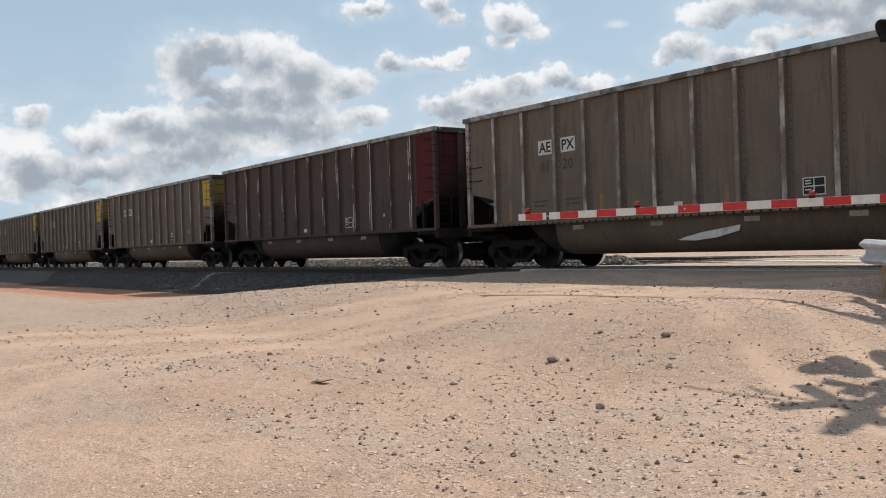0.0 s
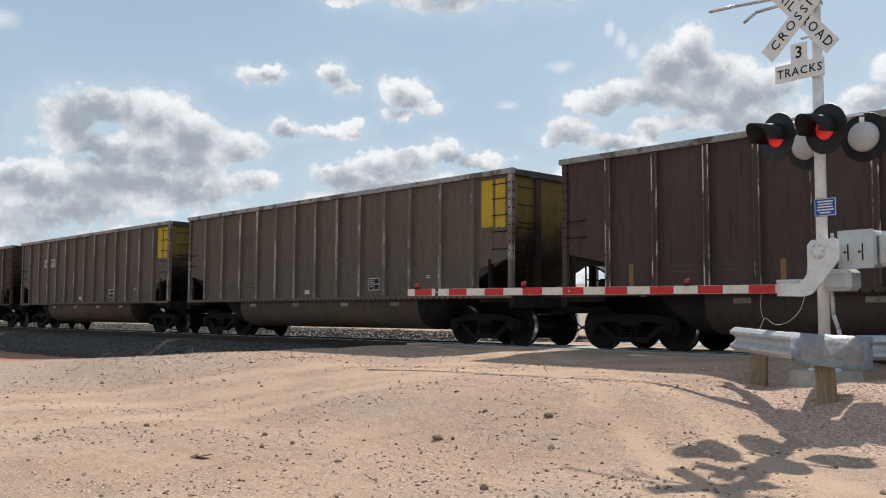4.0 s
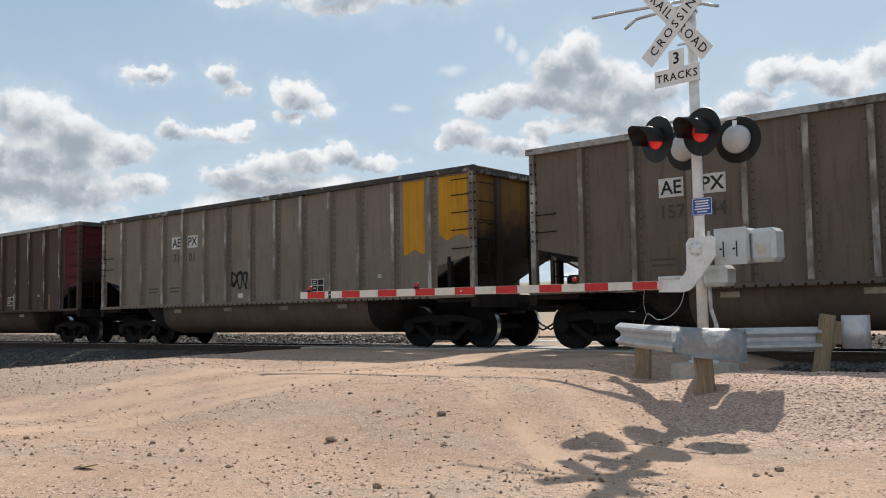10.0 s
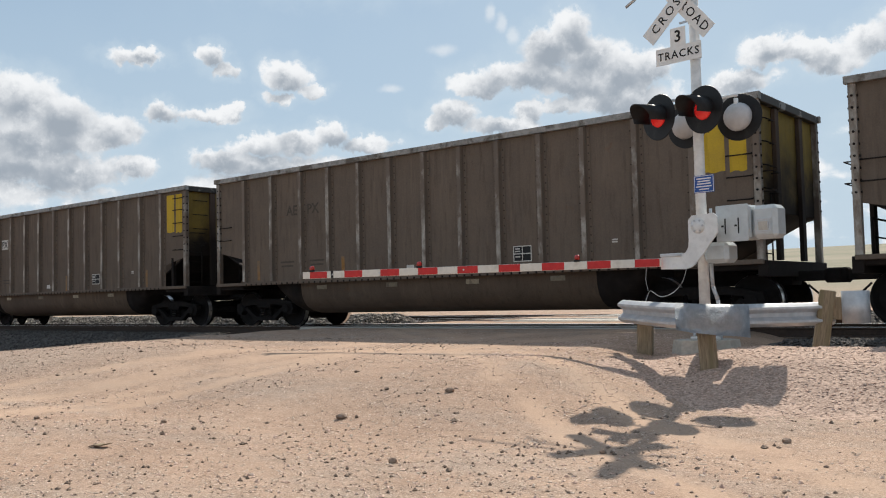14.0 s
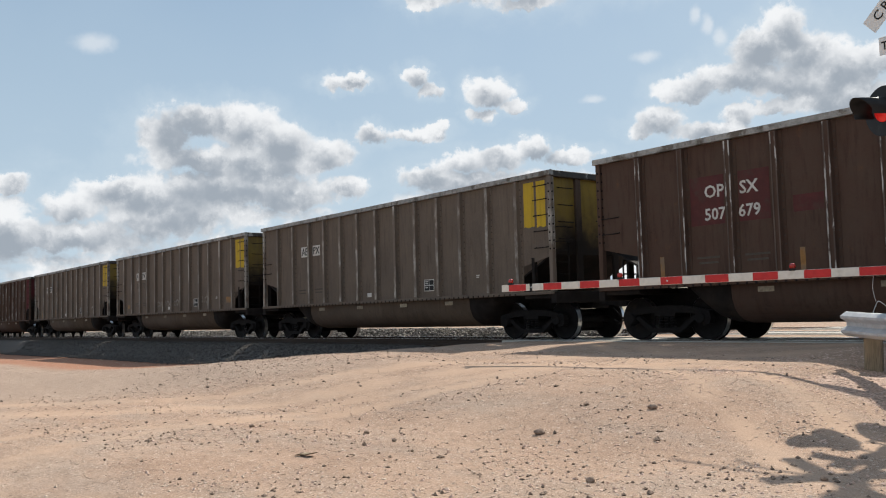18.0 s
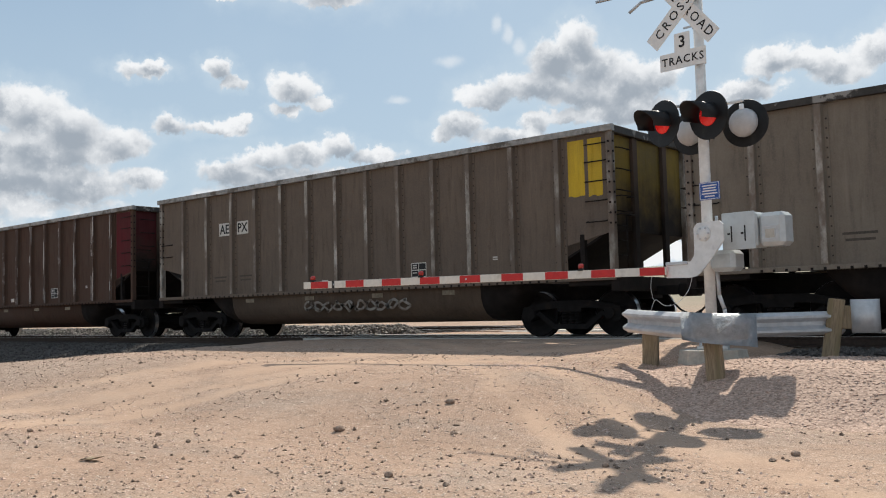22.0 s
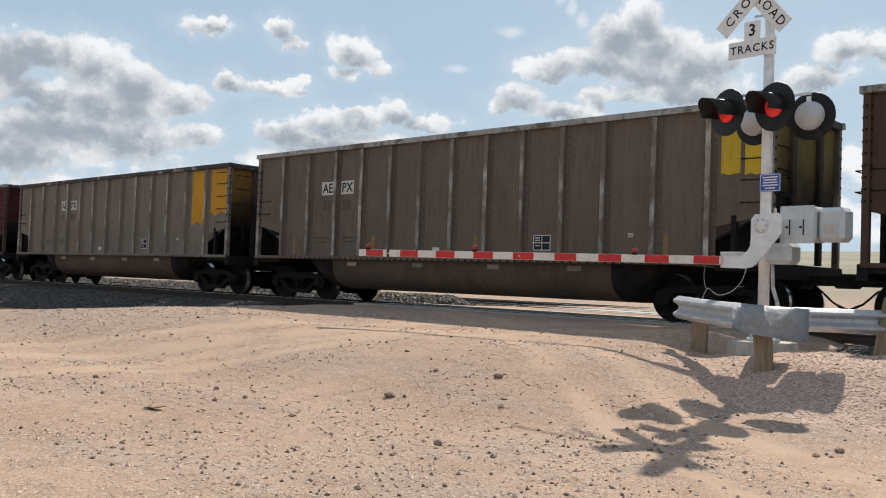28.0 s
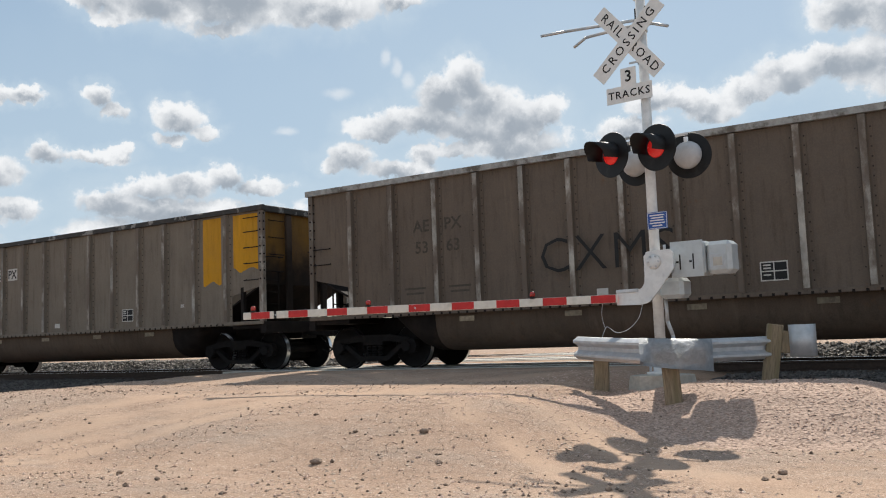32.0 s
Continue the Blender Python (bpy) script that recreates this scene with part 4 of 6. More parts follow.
for v in bm.verts:
    if v.co.z > 0:
        v.co.x, v.co.y = v.co.x * 0.84, v.co.y * 0.84
part("foundation", bm, CONCRETE, signal, "pale concrete foundation")
# bell at the head
bell = turned(bmesh.new(), [(5.26, 0.10), (5.29, 0.115), (5.50, 0.115), (5.52, 0.09), (5.72, 0.085), (5.76, 0.03)], "z", 20)
part("bell_housing", bell, ALU, signal, "silver bell housing")

FACE = pose(0, 0, 0, 0, 0, -5)  # the signs look down the road


def blade(name, angle, words, y):
    plate = boxed(-0.66, 0.66, -0.004, 0.004, -0.114, 0.114)
    ob = part(name, plate, WHITE, signal, "white crossbuck blade", FACE @ pose(-0.15, y, 4.66, 0, angle, 0))
    for word, cx in words:
        part("lettering", text_mesh(word, 0.175, "black_lettering", 0.001, 0.001, 1.38 if len(word) > 4 else 1.28), None, ob, at=pose(cx, -0.0065, 0.0))
    return ob


blade("crossbuck_blade", 50, (("RAIL", -0.36), ("ROAD", 0.34)), -0.115)
blade("crossbuck_blade", -43, (("CROSSING", 0.0),), -0.130)
tracks_plate = bmesh.new()
outline = [(-0.34, -0.115), (0.34, -0.115), (0.34, 0.115), (0.115, 0.115), (0.115, 0.36), (-0.115, 0.36), (-0.115, 0.115), (-0.34, 0.115)]
prism(tracks_plate, outline, "y", -0.003, 0.003)
plate = part("tracks_plate", tracks_plate, WHITE, signal, "white plate reading 3 TRACKS", FACE @ pose(-0.185, -0.115, 3.94))
part("lettering", text_mesh("TRACKS", 0.15, "black_lettering", 0.001, 0.002, 1.18), None, plate, at=pose(0, -0.0055, -0.005))
part("lettering", text_mesh("3", 0.22, "black_lettering", 0.001, 0.004), None, plate, at=pose(0, -0.0055, 0.235))
for z in (4.36, 4.80, 3.88):
    part("band_clamp", turned(bmesh.new(), [(z - 0.02, 0.080), (z + 0.02, 0.080)], "z", 20), GALV, signal)
    part("clamp_strap", boxed(-0.17, 0.09, -0.095, -0.075, z - 0.012, z + 0.012), GALV, signal, at=FACE)
# bent bars behind the crossbuck
bars = pipe(bmesh.new(), [(-1.62, 0.02, 5.12), (-1.20, 0.02, 5.09), (-0.15, 0.03, 4.99), (0.10, 0.03, 4.97)], 0.022)
part("bent_bar", bars, GALV, signal, "bent galvanised bar", FACE)
bars = pipe(bmesh.new(), [(-1.12, 0.10, 4.85), (-0.92, 0.10, 4.95), (-0.30, 0.10, 4.95), (0.12, 0.08, 4.90), (0.36, 0.06, 4.80)], 0.022)
part("bent_bar", bars, GALV, signal, "bent galvanised bar", FACE)
part("bar_bracket", boxed(-0.09, 0.09, -0.02, 0.12, 4.98, 5.14, 0.01), BLACK, signal, "dark bracket", FACE)

# flashing lamps: two look down the road, two look the other way
LAMP_Z = 3.09
for y, x0, x1 in ((-0.17, -0.42, 0.24), (0.19, -0.33, 0.44)):
    arm_bar = pipe(bmesh.new(), [(x0 - 0.04, y, LAMP_Z + 0.22), (x1 + 0.04, y, LAMP_Z + 0.22)], 0.022, 10)
    part("lamp_crossarm", arm_bar, ALU, signal, "silver lamp crossarm", FACE)
part("arm_bridge", boxed(-0.06, 0.06, -0.19, 0.21, LAMP_Z + 0.18, LAMP_Z + 0.26, 0.01), ALU, signal, at=FACE)
part("junction_box", boxed(-0.12, 0.12, -0.10, 0.10, LAMP_Z + 0.02, LAMP_Z + 0.20, 0.02), ALU, signal, at=FACE)
DISC = mesh_of(turned(bmesh.new(), [(0.0, 0.308), (0.010, 0.313), (0.014, 0.308)], "y", 36), BLACK, "lamp_background")
bm = turned(bmesh.new(), [(0.015, 0.175), (0.05, 0.190), (0.10, 0.182), (0.14, 0.155), (0.17, 0.105), (0.185, 0.04)], "y", 28)
HOUSE = mesh_of(bm, CAN, "lamp_housing")


def visor_mesh():
    """A hood open below, longer at the top than at the sides."""
    bm = bmesh.new()
    n = 20
    near, far, near2, far2 = [], [], [], []
    for i in range(n + 1):
        a = radians(-22 + 228 * i / n)
        long = 0.30 + 0.13 * max(0.0, math.sin(a))
        c, s = math.cos(a), math.sin(a)
        near.append(bm.verts.new((0.170 * c, -0.01, 0.170 * s)))
        far.append(bm.verts.new((0.165 * c, -long, 0.165 * s - 0.05 * long)))
        near2.append(bm.verts.new((0.162 * c, -0.01, 0.162 * s)))
        far2.append(bm.verts.new((0.157 * c, -long, 0.157 * s - 0.05 * long)))
    for i in range(n):
        for quad in ((near[i], near[i + 1], far[i + 1], far[i]), (near2[i], far2[i], far2[i + 1], near2[i + 1]), (far[i], far[i + 1], far2[i + 1], far2[i])):
            bm.faces.new(quad).smooth = True
    return mesh_of(bm, BLACK, "visor")


VISOR = visor_mesh()


def lens_mesh(mat):
    return mesh_of(turned(bmesh.new(), [(-0.002, 0.138), (-0.02, 0.130), (-0.033, 0.09), (-0.040, 0.03)], "y", 28), mat, "lens")


LENS_ON, LENS_OFF = lens_mesh(LENS), lens_mesh(LENS_DIM)


def lamp(m, lens):
    disc = part("lamp_background", DISC, None, signal, "round black lamp background", m)
    part("visor", VISOR, None, disc, "black lamp visor")
    part("lens", lens, None, disc, "glowing red lens")
    part("housing", HOUSE, None, disc, "white lamp housing")
    part("lamp_neck", tube(bmesh.new(), (0, 0.10, 0.15), (0, 0.10, 0.24), 0.03), None, disc).data.materials.append(CAN)


lamp(FACE @ pose(-0.42, -0.29, LAMP_Z, 0, 0, -17), LENS_ON)
lamp(FACE @ pose(0.24, -0.29, LAMP_Z, 0, 0, -12), LENS_OFF)
lamp(FACE @ pose(-0.33, 0.31, LAMP_Z - 0.06, 0, 0, 176), LENS_OFF)
lamp(FACE @ pose(0.44, 0.31, LAMP_Z - 0.06, 0, 0, 184), LENS_ON)

# blue notice on the mast
blue = part("notice_plate", boxed(-0.145, 0.145, -0.002, 0.002, -0.115, 0.115), BLUE, signal, "small blue notice with white lines of text", FACE @ pose(0.10, -0.085, 2.15))
part("notice_border", prism(bmesh.new(), [(-0.138, -0.108), (0.138, -0.108), (0.138, 0.108), (-0.138, 0.108)], "y", -0.0032, -0.0022), WHITE, blue)
part("notice_field", prism(bmesh.new(), [(-0.131, -0.101), (0.131, -0.101), (0.131, 0.101), (-0.131, 0.101)], "y", -0.0042, -0.0033), BLUE, blue)
for z, w in ((0.070, 0.105), (0.036, 0.09), (0.002, 0.10), (-0.034, 0.11), (-0.070, 0.07)):
    part("text_bar", boxed(-w, w, -0.0056, -0.0044, z - 0.008, z + 0.008), WHITE, blue)

# gate mechanism
gate = part("gate_mechanism", boxed(0.42, 0.74, -0.14, 0.20, 1.38, 1.82, 0.03), BOX_GREY, signal, "light grey gate mechanism housing", FACE)
part("front_plate", boxed(0.29, 0.73, -0.168, -0.150, 1.36, 1.83, 0.006), BOX_GREY, gate, "flat grey cover plate")
for x in (0.42, 0.60):
    part("slot", boxed(x - 0.009, x + 0.009, -0.172, -0.169, 1.46, 1.66), BLACK, gate)
    part("slot", boxed(x - 0.055, x - 0.02, -0.172, -0.169, 1.55, 1.575), BLACK, gate)
    part("plate_screw", tube(bmesh.new(), (x + 0.08, -0.175, 1.44), (x + 0.08, -0.165, 1.44), 0.010, seg=6), GALV, gate)
side_box = part("side_housing", boxed(0.75, 1.08, -0.13, 0.18, 1.38, 1.80, 0.05), BOX_GREY, gate, "rounded grey motor housing")
part("side_panel", boxed(0.80, 1.02, -0.138, -0.131, 1.44, 1.64, 0.004), BOX_GREY, side_box)
part("panel_rim", prism(bmesh.new(), [(0.815, 1.455), (1.005, 1.455), (1.005, 1.625), (0.815, 1.625), (0.815, 1.61), (0.99, 1.61), (0.99, 1.47), (0.83, 1.47), (0.83, 1.61), (0.815, 1.61)], "y", -0.146, -0.139), GALV, side_box, "raised panel rim")
part("data_plate", boxed(0.85, 0.97, -0.143, -0.139, 1.48, 1.59), CONCRETE, side_box, "pale data plate")
part("side_handle", boxed(0.97, 0.985, -0.15, -0.139, 1.50, 1.58), GALV, side_box)
part("lower_housing", boxed(0.08, 0.42, -0.14, 0.18, 1.10, 1.37, 0.05), BOX_GREY, gate, "lower grey housing")
part("mast_clamp", boxed(-0.10, 0.28, -0.10, 0.10, 1.66, 1.74, 0.01), ALU, gate, "silver mast clamp")
part("hinge_pin", tube(bmesh.new(), (0.16, -0.05, 1.74), (0.16, -0.05, 1.82), 0.02, seg=8), GALV, gate)
bm = prism(bmesh.new(), [(-0.42, 1.04), (-0.42, 1.20), (-0.26, 1.21), (-0.14, 1.215), (-0.05, 1.25), (-0.01, 1.31), (0.00, 1.40), (0.00, 1.66), (0.05, 1.72), (0.36, 1.73),
                         (0.41, 1.68), (0.41, 1.48), (0.22, 1.24), (0.08, 1.09), (0.02, 1.05), (-0.08, 1.03)], "y", -0.36, -0.335)
bracket = part("arm_bracket", bm, ALU, signal, "cast silver gate arm bracket", FACE)
part("bracket_plate", boxed(0.02, 0.28, -0.33, -0.14, 1.42, 1.70, 0.02), ALU, bracket, "shaft block behind the bracket")
part("hub_plate", turned(bmesh.new(), [(-0.385, 0.03), (-0.375, 0.095), (-0.36, 0.10)], "y", 18, (0.14, 0, 1.58)), ALU, bracket)
for k in range(6):
    a = radians(60 * k)
    part("bolt", tube(bmesh.new(), (0.14 + 0.075 * math.cos(a), -0.392, 1.58 + 0.075 * math.sin(a)), (0.14 + 0.075 * math.cos(a), -0.37, 1.58 + 0.075 * math.sin(a)), 0.014, seg=6), GALV, bracket)
part("clamp", boxed(-0.42, -0.10, -0.38, -0.33, 1.20, 1.245, 0.008), GALV, bracket)

# gate arm with red and white bands
ROOT, TIP = Vector((-5.02, 11.25, 1.03)), Vector((-10.72, 10.05, 1.045))
way = TIP - ROOT
arm_len = way.length
arm_turn = math.degrees(math.atan2(-way.y, -way.x))
arm_m = Matrix.Translation(ROOT - Vector((MAST_X, MAST_Y, MAST_Z))) @ Matrix.Rotation(radians(arm_turn), 4, "Z") @ Matrix.Rotation(math.asin(way.z / arm_len), 4, "Y")
arm = part("gate_arm", boxed(-arm_len, 0, -0.018, 0.018, -0.055, 0.055, 0.004), ARM_WHITE, signal, "white gate arm with red reflective bands", arm_m)
step = arm_len / 8.75
for k in range(9):
    x = -0.02 - k * step
    part("red_band", boxed(x - step * 0.5, x, -0.0205, -0.0185, -0.052, 0.052), ARM_RED, arm)
    part("red_band", boxed(x - step * 0.5, x, 0.0185, 0.0205, -0.052, 0.052), ARM_RED, arm)
for x in (0.06 - 0.98 * arm_len, -0.63 * arm_len, -0.20 * arm_len):
    lampb = part("arm_lamp", turned(bmesh.new(), [(-0.036, 0.020), (-0.026, 0.034), (0.018, 0.038), (0.030, 0.030), (0.036, 0.012)], "x", 16, (x, 0, 0.112)), ARM_LENS, arm, "small red arm lamp")
    part("lamp_base", boxed(x - 0.035, x + 0.035, -0.03, 0.03, 0.05, 0.08), BLACK, lampb)
for x in (-0.90 * arm_len, -0.5 * arm_len, -0.75 * arm_len):
    part("arm_rivet", tube(bmesh.new(), (x, -0.024, 0), (x, 0.024, 0), 0.014, seg=8), GALV, arm)
bm = boxed(-0.905 * arm_len, -0.897 * arm_len, -0.0215, 0.0215, -0.056, 0.056)
part("splice_line", bm, INK, arm)
cable = pipe(bmesh.new(), [(0.10, 0.02, 1.10), (0.11, 0.02, 0.80), (0.17, 0.02, 0.62), (0.19, 0.02, 0.46), (0.19, 0.02, 0.05)], 0.026, 10)
part("conduit", cable, GALV, signal, "grey cable conduit")
part("conduit_fitting", boxed(0.13, 0.26, -0.05, 0.07, 0.38, 0.46, 0.01), GALV, signal)
def hanging(points, n=6):
    """A slack line through a few points, rounded between them."""
    out_ = []
    ends = [points[0]] + list(points) + [points[-1]]
    for a, b, c, d in zip(ends, ends[1:], ends[2:], ends[3:]):
        for k in range(n):
            u = k / n
            out_.append(tuple(0.5 * (2 * q + (r - p) * u + (2 * p - 5 * q + 4 * r - w) * u * u + (3 * q - p - 3 * r + w) * u ** 3) for p, q, r, w in zip(a, b, c, d)))
    return out_ + [points[-1]]


wire = pipe(bmesh.new(), hanging([(-0.10, -0.30, 1.05), (-0.16, -0.32, 0.86), (-0.30, -0.34, 0.72), (-0.46, -0.36, 0.68), (-0.58, -0.38, 0.76), (-0.63, -0.38, 0.70), (-0.68, -0.38, 0.58)]), 0.004, 6)
part("hanging_wire", wire, GALV, signal, "loose hanging wire")
wire = pipe(bmesh.new(), hanging([(-0.64, -0.36, 1.07), (-0.66, -0.36, 0.92), (-0.63, -0.36, 0.76)], 4), 0.003, 6)
part("hanging_wire", wire, GALV, signal, "loose hanging wire")

# ---------------------------------------------------------------- guardrail round the mast
guard = thing("guardrail", pose(0, 0, 0), "galvanised W-beam guardrail on timber posts around the signal", "guardrail")
W_SHAPE = [(0.0, -0.155), (0.02, -0.150), (0.085, -0.105), (0.085, -0.075), (0.01, -0.025), (0.01, 0.025), (0.085, 0.075), (0.085, 0.105), (0.02, 0.150), (0.0, 0.155)]


def w_beam(name, line, words, flare=0.0):
    """A corrugated beam swept along a line of (x, y, z); it bulges to the left of its way."""
    bm = bmesh.new()
    rows = []
    for i, p in enumerate(line):
        p = Vector(p)
        a = Vector(line[max(i - 1, 0)])
        b = Vector(line[min(i + 1, len(line) - 1)])
        w = (b - a).normalized()
        left = Vector((-w.y, w.x, 0)).normalized()
        outer = [bm.verts.new(p + left * u + Vector((0, 0, v))) for u, v in W_SHAPE]
        inner = [bm.verts.new(p + left * (u - 0.006) + Vector((0, 0, v * 0.99))) for u, v in W_SHAPE]
        rows.append((outer, inner))
    n = len(W_SHAPE)
    for (o1, i1), (o2, i2) in zip(rows, rows[1:]):
        for k in range(n - 1):
            bm.faces.new((o1[k], o1[k + 1], o2[k + 1], o2[k]))
            bm.faces.new((i1[k], i2[k], i2[k + 1], i1[k + 1]))
        bm.faces.new((o1[0], o2[0], i2[0], i1[0]))
        bm.faces.new((o1[-1], i1[-1], i2[-1], o2[-1]))
    for o, i in (rows[0], rows[-1]):
        for k in range(n - 1):
            bm.faces.new((o[k], i[k], i[k + 1], o[k + 1]))
    bmesh.ops.recalc_face_normals(bm, faces=bm.faces)
    return part(name, bm, GALV, guard, words)


w_beam("beam", [(-4.02, 10.17, 0.335), (-4.60, 10.56, 0.35), (-5.20, 11.02, 0.37), (-5.68, 11.39, 0.39)], "corrugated galvanised beam")
w_beam("beam", [(-3.36, 12.86, 0.30), (-3.70, 12.48, 0.30), (-4.00, 12.15, 0.30), (-4.30, 11.82, 0.30)], "corrugated galvanised beam")
bm = bmesh.new()
line = [(-4.36, 10.22), (-4.10, 10.06), (-3.82, 10.06), (-3.60, 10.24), (-3.56, 10.46)]
rows_ = [[bm.verts.new((x + u * 0.3, y - u, 0.345 - 0.012 * i + v)) for u, v in ((-0.02, -0.16 - 0.012 * i), (0.04, -0.09), (0.03, 0.0), (0.04, 0.09), (-0.02, 0.165))] for i, (x, y) in enumerate(line)]
for ra, rb in zip(rows_, rows_[1:]):
    for i in range(4):
        bm.faces.new((ra[i], ra[i + 1], rb[i + 1], rb[i])).smooth = True
bmesh.ops.solidify(bm, geom=bm.faces[:], thickness=0.008)
part("corner_plate", bm, DENTED, guard, "flattened and dented galvanised corner plate")
bm = bmesh.new()
arc = [(-3.04 + r * math.cos(radians(a)), 12.80 + r * 0.9 * math.sin(radians(a))) for r, turn in ((0.175, 1), (0.165, -1)) for a in range(-210, 31, 20)[::turn]]
prism(bm, arc, "z", 0.17, 0.60)
for f in bm.faces:
    f.smooth = len(f.verts) == 4
part("end_terminal", bm, GALV, guard, "rounded galvanised end terminal")
for x, y, z0, z1, lean in ((-5.38, 11.42, -0.5, 0.28, 2), (-4.04, 10.36, -0.6, 0.16, -3), (-3.47, 12.75, -0.5, 0.62, 9)):
    part("post", boxed(-0.10, 0.10, -0.10, 0.10, z0, z1, 0.012), POST_WOOD, guard, "weathered timber post", pose(x, y, 0, 0, lean, 20))
part("block", boxed(-0.10, 0.10, -0.06, 0.06, 0.22, 0.52, 0.01), POST_WOOD, guard, "timber offset block", pose(-3.26, 12.80, 0, 0, 4, 10))

# ---------------------------------------------------------------- coal cars
HALF, WIDE, TOP_Z, SILL = 7.38, 1.60, 3.95, 1.13
RIBS = (-6.19, -5.10, -4.00, -3.02, -2.00, -1.01, 0.0, 1.01, 2.0, 3.02, 4.0, 5.10, 6.19)
CUT = 6.24                 # where the side sheet steps up over the end platform
MESHES = {}


def cached(key, make, mat):
    key = (key, mat[0].name if isinstance(mat, tuple) else mat.name)
    if key not in MESHES:
        MESHES[key] = mesh_of(make(), mat, key[0])
    return MESHES[key]


def side_sheet(low=0.0):
    top = TOP_Z - low
    o = [(-HALF, 1.98), (-CUT, 1.74), (-CUT, SILL), (CUT, SILL), (CUT, 1.74), (HALF, 1.98), (HALF, top), (-HALF, top)]
    return prism(bmesh.new(), o, "y", -0.012, 0.012)


def rib(low=0.0):
    """A pressed hat section: two flanges, two webs and a face."""
    bm = bmesh.new()
    o = [(-0.14, 0.0), (-0.14, -0.012), (-0.075, -0.014), (-0.055, -0.095), (0.055, -0.095), (0.075, -0.014), (0.14, -0.012), (0.14, 0.0)]
    top = TOP_Z - low
    prism(bm, o, "z", SILL + 0.02, top - 0.13)
    for v in bm.verts:
        if v.co.z < SILL + 0.1 and v.co.y < -0.05:
            v.co.y = -0.085
    plain = set(bm.faces)
    for i in range(int((top - SILL - 0.3) / 0.155)):
        z = SILL + 0.16 + 0.155 * i
        box(bm, 0.097, 0.121, -0.024, -0.012, z - 0.013, z + 0.013)
        if i % 2:
            box(bm, -0.121, -0.099, -0.022, -0.012, z - 0.011, z + 0.011)
    for f in bm.faces:
        if f not in plain:
            f.material_index = 1
    return bm


def rib_face(low=0.0):
    return boxed(-0.05, 0.05, -0.101, -0.097, SILL + 0.04, TOP_Z - low - 0.14)


def rib_edges(low=0.0):
    """Two scuffed strips down the corners of a rib."""
    bm = boxed(-0.062, -0.036, -0.1005, -0.092, SILL + 0.04, TOP_Z - low - 0.14)
    return box(bm, 0.036, 0.062, -0.1005, -0.092, SILL + 0.04, TOP_Z - low - 0.14)


def ragged_panel(w, z0, z1, seed):
    """Paint field whose lower edge is eaten away."""
    rng = random.Random(seed)
    o = [(w * i / 10, z0 + (0.05 * math.sin(i * 0.8 + seed) + rng.uniform(-0.02, 0.02)) * (1.0 if w > 0.5 else 0.25)) for i in range(11)]
    return prism(bmesh.new(), o + [(w, z1), (0, z1)], "y", -0.003, 0)


def chord(low=0.0):
    bm = bmesh.new()
    t = TOP_Z - low
    prism(bm, [(-0.11, t - 0.115), (0.02, t - 0.115), (0.02, t), (-0.05, t + 0.012), (-0.11, t)], "x", -HALF - 0.05, HALF + 0.03)
    return bm


def end_chord(low=0.0):
    t = TOP_Z - low
    return boxed(-0.05, 0.08, -1.5, 1.5, t - 0.14, t + 0.005, 0.01)


def end_sheet(low=0.0):
    """The upright end and the sheet that slopes down under it to the tub."""
    t = TOP_Z - low
    o = [(0.0, 2.02), (0.03, 2.00), (0.03, t - 0.02), (0.0, t - 0.02)]
    return prism(bmesh.new(), o, "y", -1.49, 1.49)


def slope_sheet():
    return prism(bmesh.new(), [(0.02, 2.03), (0.02, 1.99), (-1.75, 1.10), (-1.80, 1.13)], "y", -1.47, 1.47)


def end_stiffener(low=0.0):
    return boxed(0.031, 0.11, -0.09, 0.09, 1.15, TOP_Z - low - 0.15, 0.01)


def corner_post(low=0.0):
    bm = boxed(-0.06, 0.06, -0.07, 0.05, SILL - 0.02, TOP_Z - low - 0.02, 0.008)
    plain = set(bm.faces)
    for i in range(9):
        z = 2.12 + 0.19 * i
        if z < TOP_Z - low - 0.1:
            tube(bm, (0.0, -0.085, z), (0.0, -0.07, z), 0.021, seg=6)
            tube(bm, (0.06, -0.02, z), (0.078, -0.02, z), 0.021, seg=6)
            tube(bm, (-0.06, -0.02, z), (-0.078, -0.02, z), 0.021, seg=6)
    for f in bm.faces:
        if f not in plain:
            f.material_index = 1
    return bm


def tub():
    """The rounded trough slung between the trucks."""
    bm = bmesh.new()
    prof = []
    for i in range(13):
        a = radians(180 + 15 * i)
        c, s = math.cos(a), math.sin(a)
        prof.append((1.46 * math.copysign(abs(c) ** 0.45, c), 1.10 + 0.78 * -abs(s) ** 0.75))
    rows = []
    for x, k in ((-4.15, 1.0), (4.15, 1.0)):
        rows.append([bm.verts.new((x, y, 1.10 + (z - 1.10) * k)) for y, z in prof])
    for a, b in zip(rows, rows[1:]):
        for i in range(len(prof) - 1):
            bm.faces.new((a[i], a[i + 1], b[i + 1], b[i])).smooth = True
    bm.faces.new(rows[0])
    bm.faces.new(rows[-1][::-1])
    bmesh.ops.recalc_face_normals(bm, faces=bm.faces)
    return bm


